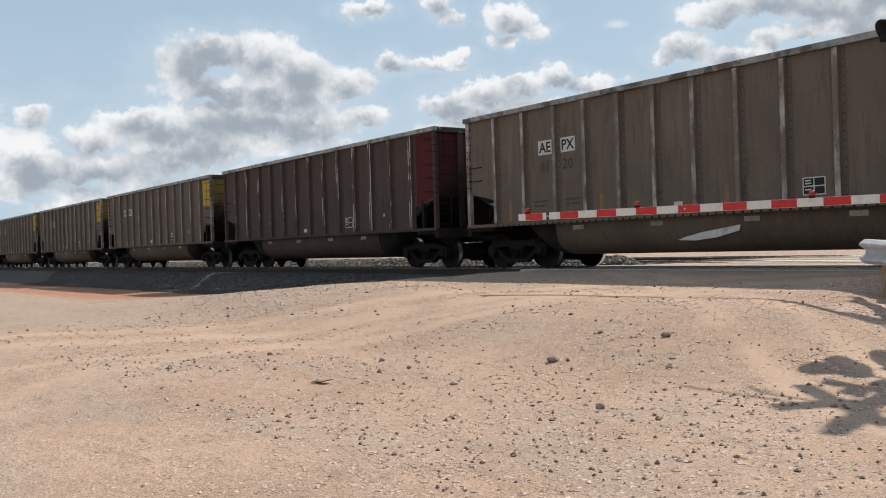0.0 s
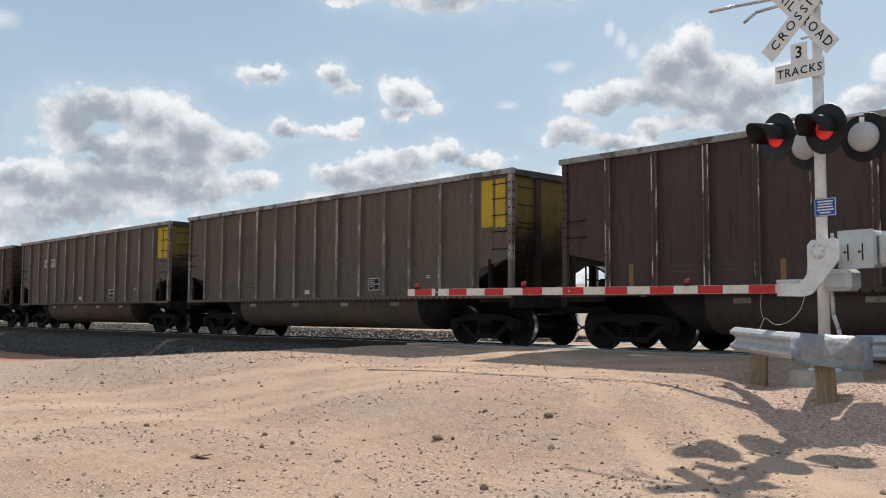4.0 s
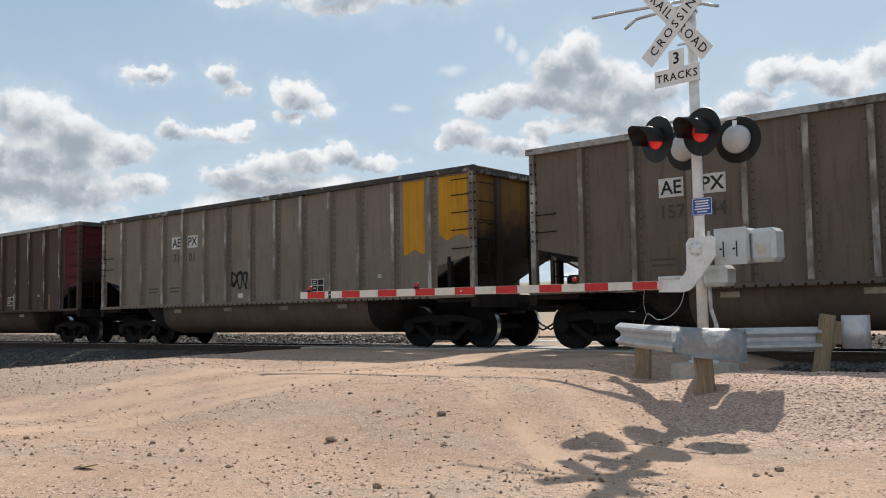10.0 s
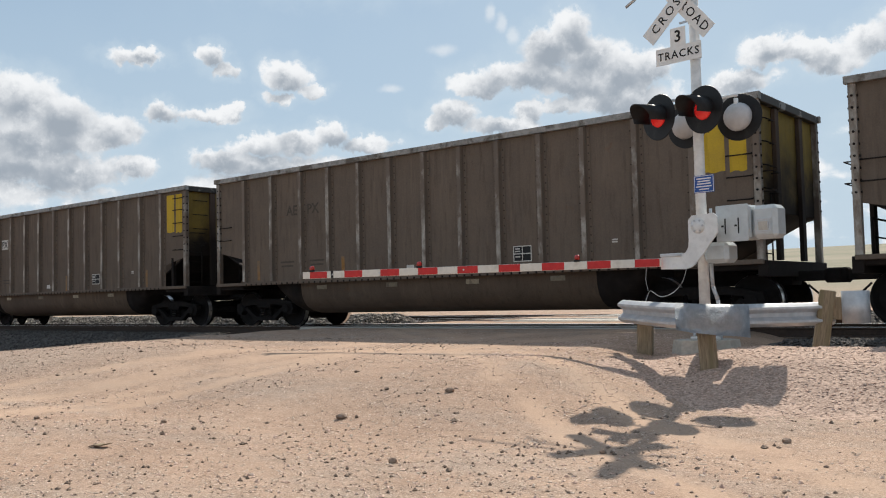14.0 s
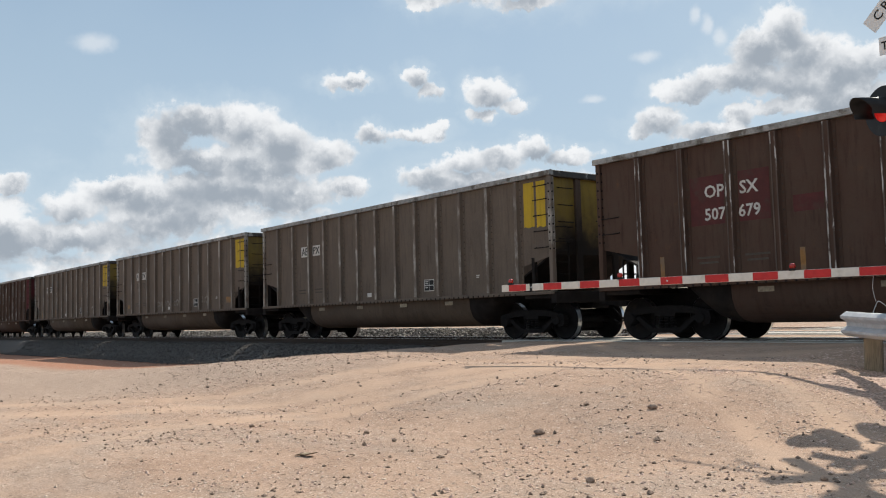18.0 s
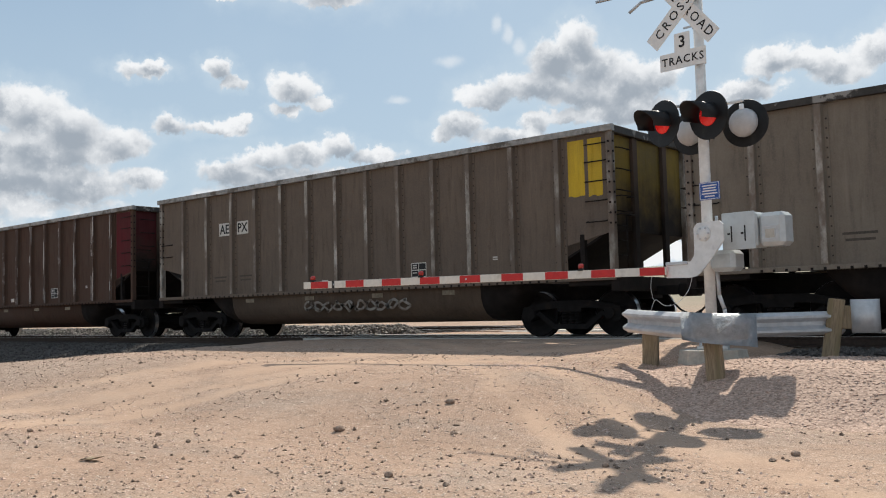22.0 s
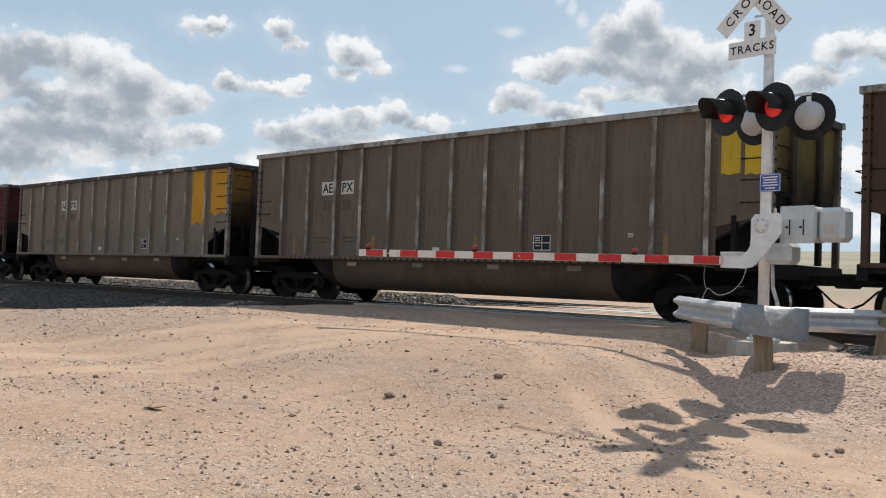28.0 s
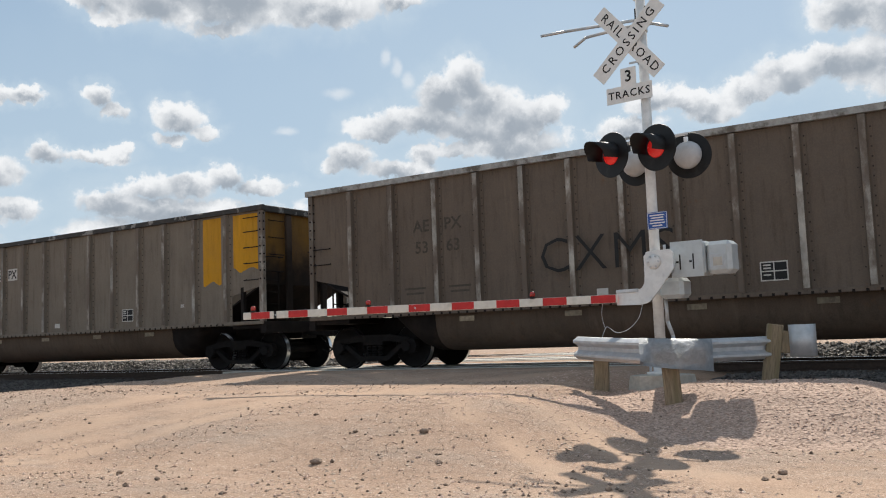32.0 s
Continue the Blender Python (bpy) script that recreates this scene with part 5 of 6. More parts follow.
def tub_end():
    """The near-black sloping cap that closes the trough."""
    bm = bmesh.new()
    rows = []
    for x, k, w in ((0.0, 1.0, 1.0), (0.30, 0.98, 0.99), (0.55, 0.86, 0.97), (0.85, 0.5, 0.95), (1.0, 0.22, 0.94)):
        ring = []
        for i in range(13):
            a = radians(180 + 15 * i)
            c, s = math.cos(a), math.sin(a)
            ring.append(bm.verts.new((x, 1.455 * w * math.copysign(abs(c) ** 0.45, c), 1.09 - 0.77 * k * abs(s) ** 0.75)))
        rows.append(ring)
    for a, b in zip(rows, rows[1:]):
        for i in range(12):
            bm.faces.new((a[i], a[i + 1], b[i + 1], b[i])).smooth = True
    bm.faces.new(rows[0])
    bm.faces.new(rows[-1][::-1])
    bmesh.ops.recalc_face_normals(bm, faces=bm.faces)
    return bm


def grab(w=0.42, out=0.09):
    return pipe(bmesh.new(), [(-w / 2, 0, 0.02), (-w / 2, -out, 0), (w / 2, -out, 0), (w / 2, 0, 0.02)], 0.012, 6)


def truck_frame():
    """Cast side frame: arched top chord, bottom chord, spring pocket."""
    bm = bmesh.new()
    prism(bm, [(-1.10, 0.34), (-1.14, 0.46), (-1.10, 0.60), (-0.78, 0.66), (-0.42, 0.72), (0.42, 0.72), (0.78, 0.66), (1.10, 0.60), (1.14, 0.46), (1.10, 0.34),
               (0.95, 0.30), (0.86, 0.40), (0.76, 0.54), (0.46, 0.57), (0.26, 0.57), (0.26, 0.50), (-0.26, 0.50), (-0.26, 0.57), (-0.46, 0.57), (-0.76, 0.54),
               (-0.86, 0.40), (-0.95, 0.30)], "y", -0.08, 0.08)
    prism(bm, [(-0.80, 0.46), (-0.72, 0.52), (-0.34, 0.26), (0.34, 0.26), (0.72, 0.52), (0.80, 0.46), (0.38, 0.16), (-0.38, 0.16)], "y", -0.07, 0.07)
    for x in (-0.90, 0.90):
        tube(bm, (x, -0.14, 0.46), (x, 0.08, 0.46), 0.11, seg=14)
    return bm


def spring():
    bm = bmesh.new()
    for x in (-0.15, 0.0, 0.15):
        for k in range(4):
            tube(bm, (x, 0, 0.265 + 0.06 * k), (x, 0, 0.300 + 0.06 * k), 0.062, seg=10)
    return bm


def wheel():
    bm = turned(bmesh.new(), [(-0.07, 0.10), (-0.075, 0.16), (-0.04, 0.20), (-0.03, 0.36), (-0.06, 0.40), (-0.065, 0.452), (0.045, 0.457), (0.062, 0.483), (0.075, 0.483),
                              (0.078, 0.39), (0.04, 0.36), (0.03, 0.20), (0.08, 0.15), (0.09, 0.10)], "y", 28)
    return bm


@lru_cache(None)
def wheel_mesh():
    bm = wheel()
    bm.faces.ensure_lookup_table()
    k = len(bm.faces)
    n = 28
    a = [bm.verts.new((0.4535 * math.cos(2 * math.pi * i / n), -0.067, 0.4535 * math.sin(2 * math.pi * i / n))) for i in range(n)]
    b = [bm.verts.new((0.4605 * math.cos(2 * math.pi * i / n), 0.046, 0.4605 * math.sin(2 * math.pi * i / n))) for i in range(n)]
    for i in range(n):
        f = bm.faces.new((a[i], b[i], b[(i + 1) % n], a[(i + 1) % n]))
        f.smooth, f.material_index = True, 1
    return mesh_of(bm, (RUNNING, TREAD), "wheel")


def coupler():
    bm = boxed(0.0, 0.62, -0.09, 0.09, 0.78, 0.96, 0.015)
    box(bm, 0.52, 0.80, -0.14, 0.12, 0.74, 1.00, 0.03)
    pipe(bm, [(0.10, 0.30, 0.72), (0.35, 0.32, 0.48), (0.62, 0.28, 0.36), (0.80, 0.24, 0.44)], 0.02, 8)
    return bm


def platform():
    bm = boxed(-1.05, 0.02, -1.52, 1.52, 0.98, 1.10, 0.01)
    box(bm, -0.12, 0.06, -1.55, 1.55, 0.86, 1.13, 0.01)
    return bm


def brake_gear():
    """Cylinder, reservoir and pipes on the end platform."""
    bm = bmesh.new()
    tube(bm, (0.10, 0.25, 1.42), (0.75, 0.25, 1.42), 0.17, seg=14)
    tube(bm, (0.15, -0.55, 1.36), (0.55, -0.55, 1.36), 0.12, seg=12)
    pipe(bm, [(0.0, -0.9, 1.10), (0.0, -0.9, 1.75), (0.0, 0.9, 1.75), (0.0, 0.9, 1.10)], 0.02, 6)
    pipe(bm, [(0.0, -0.9, 1.45), (0.0, 0.9, 1.45)], 0.016, 6)
    pipe(bm, [(0.30, -0.4, 1.12), (0.30, -0.4, 1.62), (0.30, 0.1, 1.62)], 0.018, 6)
    return bm


def end_ladder():
    """Tall side ladder from the platform up the end."""
    bm = pipe(bmesh.new(), [(0, -0.22, 1.12), (0, -0.22, 2.3)], 0.016, 6)
    pipe(bm, [(0, 0.22, 1.12), (0, 0.22, 2.3)], 0.016, 6)
    for k in range(4):
        pipe(bm, [(0, -0.22, 1.25 + 0.28 * k), (0, 0.22, 1.25 + 0.28 * k)], 0.012, 6)
    return bm


def rivets():
    """Rows of rivet heads along the lower side."""
    bm = bmesh.new()
    for i in range(62):
        x = -6.1 + 0.2 * i
        box(bm, x - 0.022, x + 0.022, -0.012, 0.0, -0.004, 0.04)
    return bm


def scribble(seed, w, h, strokes):
    """Looped painted lines, as flat bands a little proud of the steel."""
    rng = random.Random(seed)
    bm = bmesh.new()
    for k in range(strokes):
        cx = -w / 2 + w * (k + 0.5) / strokes
        pts, turn = [], rng.uniform(0, 6)
        for i in range(10):
            a = turn + i * rng.uniform(0.5, 0.9)
            pts.append((cx + math.cos(a) * w / strokes * rng.uniform(0.25, 0.62), math.sin(a) * h * rng.uniform(0.25, 0.55)))
        for (x0, z0), (x1, z1) in zip(pts, pts[1:]):
            d = Vector((x1 - x0, z1 - z0))
            if d.length < 0.02:
                continue
            nrm = Vector((-d.y, d.x)).normalized() * 0.028
            prism(bm, [(x0 + nrm.x, z0 + nrm.y), (x0 - nrm.x, z0 - nrm.y), (x1 - nrm.x, z1 - nrm.y), (x1 + nrm.x, z1 + nrm.y)], "y", -0.001 - 0.0004 * k, 0.0)
    return bm


# fat painted letters: a filled outline each, and the lines drawn in it
LETTERS = (
    (((-2.70, 2.15), (-2.62, 2.10), (-2.55, 2.40), (-2.40, 2.50), (-2.25, 2.42), (-2.12, 2.15), (-2.0, 2.35), (-1.95, 1.9), (-1.9, 1.25), (-2.58, 1.25), (-2.55, 1.9)),
     (((-2.58, 2.2), (-2.40, 2.1), (-2.5, 2.3)), ((-2.15, 2.1), (-2.08, 1.75), (-2.25, 1.68)), ((-2.3, 1.4), (-2.1, 1.5), (-1.95, 1.45)))),
    (((-1.85, 1.95), (-1.70, 2.0), (-1.62, 2.40), (-1.42, 2.55), (-1.20, 2.45), (-1.05, 2.1), (-0.95, 2.3), (-0.70, 2.0), (-0.80, 1.75), (-0.85, 1.25), (-1.6, 1.25)),
     (((-1.85, 1.95), (-1.55, 1.6), (-1.2, 1.3)), ((-1.2, 1.8), (-1.0, 2.1), (-0.9, 1.8), (-0.9, 1.5)), ((-1.5, 1.4), (-1.3, 1.55), (-1.0, 1.6)), ((-1.3, 1.45), (-1.1, 1.5), (-1.05, 1.4)))),
    (((-0.80, 1.76), (-0.55, 1.72), (-0.32, 1.55), (-0.20, 1.25), (-0.80, 1.25)), (((-0.6, 1.45), (-0.5, 1.6), (-0.45, 1.4), (-0.62, 1.5)),)),
    (((0.25, 1.7), (0.3, 2.0), (0.5, 2.12), (0.75, 2.15), (0.93, 2.02), (1.0, 1.75), (1.0, 1.3), (0.3, 1.3)),
     (((0.62, 2.1), (0.62, 1.55), (0.5, 1.42)), ((0.3, 1.85), (0.55, 1.6)), ((0.3, 1.6), (0.55, 1.85)), ((0.7, 1.88), (0.98, 1.6)), ((0.98, 1.88), (0.72, 1.58)), ((0.45, 2.05), (0.55, 1.92), (0.72, 1.92), (0.85, 2.05)))),
    (((1.22, 1.75), (1.38, 2.15), (1.52, 1.92), (1.65, 2.17), (1.80, 1.92), (1.95, 2.2), (2.0, 1.75), (2.08, 1.25), (1.30, 1.25)),
     (((1.42, 1.78), (1.7, 1.84), (1.98, 1.78)), ((1.5, 1.35), (1.48, 1.62), (1.95, 1.66)), ((1.6, 1.3), (1.65, 1.52), (1.8, 1.55), (1.92, 1.35)))),
)


def between(poly, a, b):
    """The part of an outline of (x, z) that lies between two uprights."""
    for edge, keep in ((a, 1), (b, -1)):
        cut = []
        for (x0, z0), (x1, z1) in zip(poly, poly[1:] + poly[:1]):
            in0, in1 = (x0 - edge) * keep >= 0, (x1 - edge) * keep >= 0
            if in0:
                cut.append((x0, z0))
            if in0 != in1:
                cut.append((edge, z0 + (z1 - z0) * (edge - x0) / (x1 - x0)))
        poly = cut
        if len(poly) < 3:
            return []
    return poly


def sprayed(polys, lift):
    """Paint on the sheet and over the faces of the ribs that stand proud of it."""
    bm = bmesh.new()
    for poly in polys:
        prism(bm, list(poly), "y", SKIN - 0.0125 - lift, SKIN - 0.0125)
        for x in RIBS:
            piece = between(list(poly), x - 0.055, x + 0.055)
            if piece:
                prism(bm, piece, "y", SKIN - 0.1135 - lift, SKIN - 0.1115)
    return bm


def strokes_of(lines, w=0.026):
    out_ = []
    for line in lines:
        for (x0, z0), (x1, z1) in zip(line, line[1:]):
            d = Vector((x1 - x0, z1 - z0)).normalized()
            n = Vector((-d.y, d.x)) * w
            x0, z0, x1, z1 = x0 - d.x * w * 0.6, z0 - d.y * w * 0.6, x1 + d.x * w * 0.6, z1 + d.y * w * 0.6
            out_.append([(x0 + n.x, z0 + n.y), (x0 - n.x, z0 - n.y), (x1 - n.x, z1 - n.y), (x1 + n.x, z1 + n.y)])
    return out_


def swollen(poly, by):
    cx, cz = sum(p[0] for p in poly) / len(poly), sum(p[1] for p in poly) / len(poly)
    return [(x + math.copysign(by, x - cx) * 0.8, z + (by * 1.5 if z > cz else 0.0)) for x, z in poly]


SKIN = -1.5          # side sheet plane; ribs stand out to WIDE


def coal_car(body, end, mark="", number="", patch=True, low=0.0, extras=()):
    """One gondola. body: paint of the sides; end: paint of the end panels or None."""
    paint = PAINT[body]
    look_of = {"taupe": "dusty taupe-brown", "grey": "pale grey-brown", "brown": "red-brown", "dark": "dark brown", "green": "dark green", "black": "near-black"}[body]
    words = f"{look_of} ribbed coal gondola with " + (f"{end} end panel" if end else "sooty ends") + " on the rails"
    car = thing("coal_car", pose(0, TRACK_Y, 0), words, "coal car", "cars of the coal train")
    k = f"{low}"
    top_mat = CHORD_DARK if low else CHORD
    deep = body in ("dark", "brown", "black", "green")
    for s in (1, -1):
        flip = pose(0, 0, 0) if s == 1 else pose(0, 0, 0, 0, 0, 180)
        part("side_sheet", cached("side_sheet" + k, lambda: side_sheet(low), paint), None, car, at=flip @ pose(0, SKIN, 0))
        part("top_chord", cached("top_chord" + k, lambda: chord(low), top_mat), None, car, "sooty dark top chord" if low else "worn galvanised top chord", flip @ pose(0, SKIN, 0))
        part("side_sill", cached("side_sill", lambda: boxed(-HALF, HALF, -0.10, 0.03, SILL - 0.06, SILL + 0.02, 0.008), paint), None, car, at=flip @ pose(0, SKIN, 0))
        if s == 1:
            tagged(part("rivet_strip", cached("rivet_strip", rivets, NEAR_BLACK), None, car, at=flip @ pose(0, SKIN - 0.095, SILL - 0.055)), kind="stuff")
        for x in RIBS:
            r = part("rib", cached("rib" + k, lambda: rib(low), (paint, RIVET)), None, car, at=flip @ pose(x, SKIN - 0.011, 0))
            if s == 1:
                if deep:
                    part("worn_edge", cached("rib_edges" + k, lambda: rib_edges(low), EDGE), None, r, "chipped bare metal edges")
                else:
                    part("worn_face", cached("rib_face" + k, lambda: rib_face(low), BARE), None, r, "scuffed bare metal")
        for sx in (1, -1):
            part("corner_post", cached("corner_post" + k, lambda: corner_post(low), (paint if deep else BARE, NEAR_BLACK)), None, car, at=flip @ pose(sx * (HALF - 0.06), SKIN, 0))
        part("inner_post", cached("inner_post", lambda: boxed(-0.05, 0.05, -0.04, 0.06, SILL - 0.02, 1.95, 0.006), NEAR_BLACK), None, car, at=flip @ pose(CUT + 0.42, SKIN + 0.02, 0))
        for z in (2.16, 2.55, 2.92, 3.29, 3.62) if s == 1 else ():
            part("grab_iron", cached("grab_iron", grab, NEAR_BLACK), None, car, "dark steel rung", flip @ pose(HALF - 0.36, SKIN - 0.012, z - low * 0.5))
        for z in (2.28, 2.62) if s == 1 else ():
            part("grab_iron", cached("grab_iron", grab, NEAR_BLACK), None, car, "dark steel rung", flip @ pose(-HALF + 0.36, SKIN - 0.012, z))
    for s in (1, -1):
        flip = pose(0, 0, 0) if s == 1 else pose(0, 0, 0, 0, 0, 180)
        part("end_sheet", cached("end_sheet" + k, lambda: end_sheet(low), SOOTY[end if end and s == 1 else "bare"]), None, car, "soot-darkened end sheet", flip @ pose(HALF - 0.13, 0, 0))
        part("end_chord", cached("end_chord" + k, lambda: end_chord(low), CHORD_DARK), None, car, at=flip @ pose(HALF - 0.06, 0, 0))
        part("slope_sheet", cached("slope_sheet", slope_sheet, NEAR_BLACK), None, car, at=flip @ pose(HALF - 0.13, 0, 0))
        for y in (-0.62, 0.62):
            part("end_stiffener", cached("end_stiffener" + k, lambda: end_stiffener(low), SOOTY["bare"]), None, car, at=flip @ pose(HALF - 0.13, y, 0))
        part("tub_end", cached("tub_end", tub_end, NEAR_BLACK), None, car, "near-black end of the trough", flip @ pose(4.15, 0, 0))
        part("platform", cached("platform", platform, NEAR_BLACK), None, car, at=flip @ pose(HALF, 0, 0))
        part("coupler", cached("coupler", coupler, RUNNING), None, car, "dark cast coupler", flip @ pose(HALF, 0, 0))
        for y, z in ((-1.05, 2.35), (-1.05, 2.75), (-1.05, 3.15), (-1.05, 3.55)):
            part("grab_iron", cached("grab_iron", grab, NEAR_BLACK), None, car, at=flip @ pose(HALF - 0.09, y, z - low * 0.5, 0, 0, 90))
        for z in (2.28, 2.62):
            part("end_rung", cached("end_rung", lambda: pipe(bmesh.new(), [(0, -1.46, 0), (0.15, -1.46, 0), (0.15, -1.02, 0), (0, -1.02, 0)], 0.012, 6), NEAR_BLACK), None, car, at=flip @ pose(HALF - 0.02, 0 if s == 1 else 2.48, z))
        part("end_ladder", cached("end_ladder", end_ladder, NEAR_BLACK), None, car, at=flip @ pose(HALF - 0.05, -1.22, 0))
    part("brake_gear", cached("brake_gear", brake_gear, RUNNING), None, car, "dark brake cylinder and pipes", pose(-HALF + 0.1, 0, 0))
    part("centre_sill", cached("centre_sill", lambda: boxed(-HALF, HALF, -0.26, 0.26, 0.72, 1.06, 0.01), RUNNING), None, car)
    part("tub", cached("tub", tub, paint if deep else PAINT["tub"]), None, car, "rounded trough below the side sill")
    for sx in (1, -1):
        truck = part("truck", cached("truck_bolster", lambda: boxed(-0.19, 0.19, -1.05, 1.05, 0.48, 0.70, 0.02), RUNNING), None, car, "grimy two-axle truck", pose(sx * 6.05, 0, 0))
        for sy in (-1, 1):
            part("side_frame", cached("side_frame", truck_frame, RUNNING), None, truck, at=pose(0, sy * 1.0, 0, 0, 0, 0 if sy < 0 else 180))
            part("spring_group", cached("spring_group", spring, RUNNING), None, truck, at=pose(0, sy * 1.0, 0))
            for wx in (-0.89, 0.89):
                part("wheel", wheel_mesh(), None, truck, at=pose(wx, sy * 0.7525, 0.457, 0, 0, 0 if sy < 0 else 180))
        # dark filler block, added so no bright ground shows through the truck
        part("brake_rigging", cached("brake_rigging", lambda: boxed(-0.80, 0.80, -0.62, 0.62, 0.24, 0.64, 0.03), RUNNING), None, truck)
        for wx in (-0.89, 0.89):
            part("axle", cached("axle", lambda: tube(bmesh.new(), (0, -0.95, 0), (0, 0.95, 0), 0.085, seg=12), RUNNING), None, truck, at=pose(wx, 0, 0.457))
    # paint on the side that faces the road
    face = SKIN - 0.0125
    t = TOP_Z - low
    if end in ("yellow", "green"):
        part("painted_panel", cached("painted_panel" + k, lambda: ragged_panel(0.36, 2.68, t - 0.2, 1), END[end]), None, car, f"{end} paint panel", pose(CUT + 0.16, face, 0))
        part("painted_panel", cached("painted_panel_b" + k, lambda: ragged_panel(0.30, 2.66, t - 0.2, 5), END[end]), None, car, f"{end} paint panel", pose(CUT + 0.60, face, 0))
    elif end == "orange":
        part("painted_panel", cached("painted_panel_c" + k, lambda: ragged_panel(0.80, 2.36, t - 0.16, 2), END[end]), None, car, "orange paint panel", pose(CUT + 0.15, face, 0))
        part("painted_panel", cached("painted_panel_d" + k, lambda: ragged_panel(0.62, 2.10, t - 0.16, 4), END[end]), None, car, "orange paint panel", pose(RIBS[11] + 0.26, face, 0))
    elif end == "red":
        part("painted_panel", cached("painted_panel_e" + k, lambda: prism(bmesh.new(), [(0.15, 1.80), (1.0, 1.99), (1.0, t - 0.16), (0.15, t - 0.16)], "y", -0.003, 0), END[end]), None, car, "red paint panel", pose(CUT, face, 0))

    def patch_plate(x0, x1, z0, z1, mat, words, y=face, depth=0.003):
        return part("painted_patch", boxed(x0, x1, -depth, 0, z0, z1), mat, car, words, pose(0, y, 0))

    if mark:
        ink, faded = ("white_stencil_paint", "white_stencil_paint") if mark == "OPSX" else ("black_lettering" if patch else "faded_dark_lettering", "faded_dark_lettering")
        if mark == "OPSX":
            patch_plate(RIBS[1] + 0.16, RIBS[2] - 0.16, 2.25, 3.20, RED_PATCH, "dark red patch behind lettering")
            patch_plate(RIBS[2] + 0.16, RIBS[3] - 0.16, 2.25, 3.20, RED_PATCH, "dark red patch behind lettering")
        mid = RIBS[3] if low else RIBS[2]
        if mark != "OPSX" and patch:
            patch_plate(mid - 0.62, mid - 0.15, 2.72, 3.06, WHITE_PAINT, "white patch behind lettering")
            patch_plate(mid + 0.15, mid + 0.62, 2.72, 3.06, WHITE_PAINT, "white patch behind lettering")
        for word, cx in ((mark[:2], mid - 0.38), (mark[2:], mid + 0.38)):
            part("lettering", text_mesh(word, 0.34, ink, 0.001, 0.006, 1.0), None, car, at=pose(cx, face - 0.006, 2.88))
        half = (len(number) + 1) // 2
        for word, cx in ((number[:half], mid - 0.38), (number[half:], mid + 0.38)):
            if word:
                part("lettering", text_mesh(word, 0.34 if mark != "OPSX" else 0.32, faded if mark != "OPSX" else ink, 0.001, 0.006, 1.0), None, car, at=pose(cx, face - 0.006, 2.44))
    # stencilled panels
    p = part("stencil_panel", boxed(-0.22, 0.22, -0.002, 0, -0.16, 0.16), WHITE_PAINT, car, "white-edged black stencil panel", pose(2.52, face - 0.001, 1.48))
    for x0, x1, z0, z1 in ((-0.20, -0.01, 0.01, 0.14), (0.01, 0.20, 0.01, 0.14), (-0.20, -0.01, -0.14, -0.01), (0.01, 0.20, -0.14, -0.01)):
        part("stencil_field", boxed(x0, x1, -0.0035, -0.0022, z0, z1), INK, p)
    for z in (0.10, 0.05, -0.06):
        part("stencil_bar", boxed(-0.17, -0.05, -0.005, -0.0037, z - 0.012, z + 0.012), WHITE_PAINT, p)
    part("stencil_plate", boxed(-0.11, 0.11, -0.002, 0, -0.06, 0.06), WHITE_PAINT, car, "small white stencil plate", pose(-0.48, face, 1.32))
    part("stencil_bar", boxed(-0.06, 0.06, -0.002, 0, -0.035, -0.01), WHITE_PAINT, car, at=pose(4.6, face, 1.62))
    part("stencil_bar", boxed(-0.06, 0.06, -0.002, 0, 0.01, 0.035), WHITE_PAINT, car, at=pose(4.6, face, 1.62))
    for z, w in ((1.62, 0.26), (1.52, 0.22)):
        for x in (RIBS[1] + 0.52, RIBS[2] + 0.5):
            part("stencil_bar", boxed(-w, w, -0.0015, 0, z - 0.02, z + 0.02), FADED, car, at=pose(x, face, 0))
    for x in (-3.4, -1.1, 1.2, 3.3):
        part("reflector", boxed(-0.17, 0.17, -0.003, 0, -0.05, 0.05), REFLECT, car, "dirty tan reflector", pose(x, -1.462, 0.965))
    for extra in extras:
        kind, x, z, w, h = extra[:5]
        if kind == "rust":
            patch_plate(x - w / 2, x + w / 2, z - h / 2, z + h / 2, RUST_PATCH, "orange repair paint")
        elif kind == "tag":
            part("graffiti", scribble(int(x * 10) + 7, w, h, max(3, int(w / 0.5))), INK, car, "dark spray-painted scrawl", pose(x, face - 0.004, z))
        elif kind == "pale_tag":
            part("graffiti", scribble(int(x * 10) + 3, w, h, max(2, int(w / 0.35))), CHALK, car, "pale spray-painted scrawl", pose(x, face - 0.004, z))
        elif kind == "word":
            part("graffiti", text_mesh(extra[5], h, "black_lettering", 0.001, -0.012, 1.1), None, car, "faded dark spray-painted letters", pose(x, face - 0.115, z))
        elif kind == "red":
            patch_plate(x - w / 2, x + w / 2, z - h / 2, z + h / 2, RED_PATCH, "dark red patch")
        elif kind == "piece":
            for outline_, lines in LETTERS:
                b = part("graffiti", sprayed([swollen(outline_, 0.055)], 0.002), SPRAY_DARK, car, "white graffiti letter with dark sprayed outline")
                part("graffiti_fill", sprayed([list(outline_)], 0.0035), SPRAY_WHITE, b)
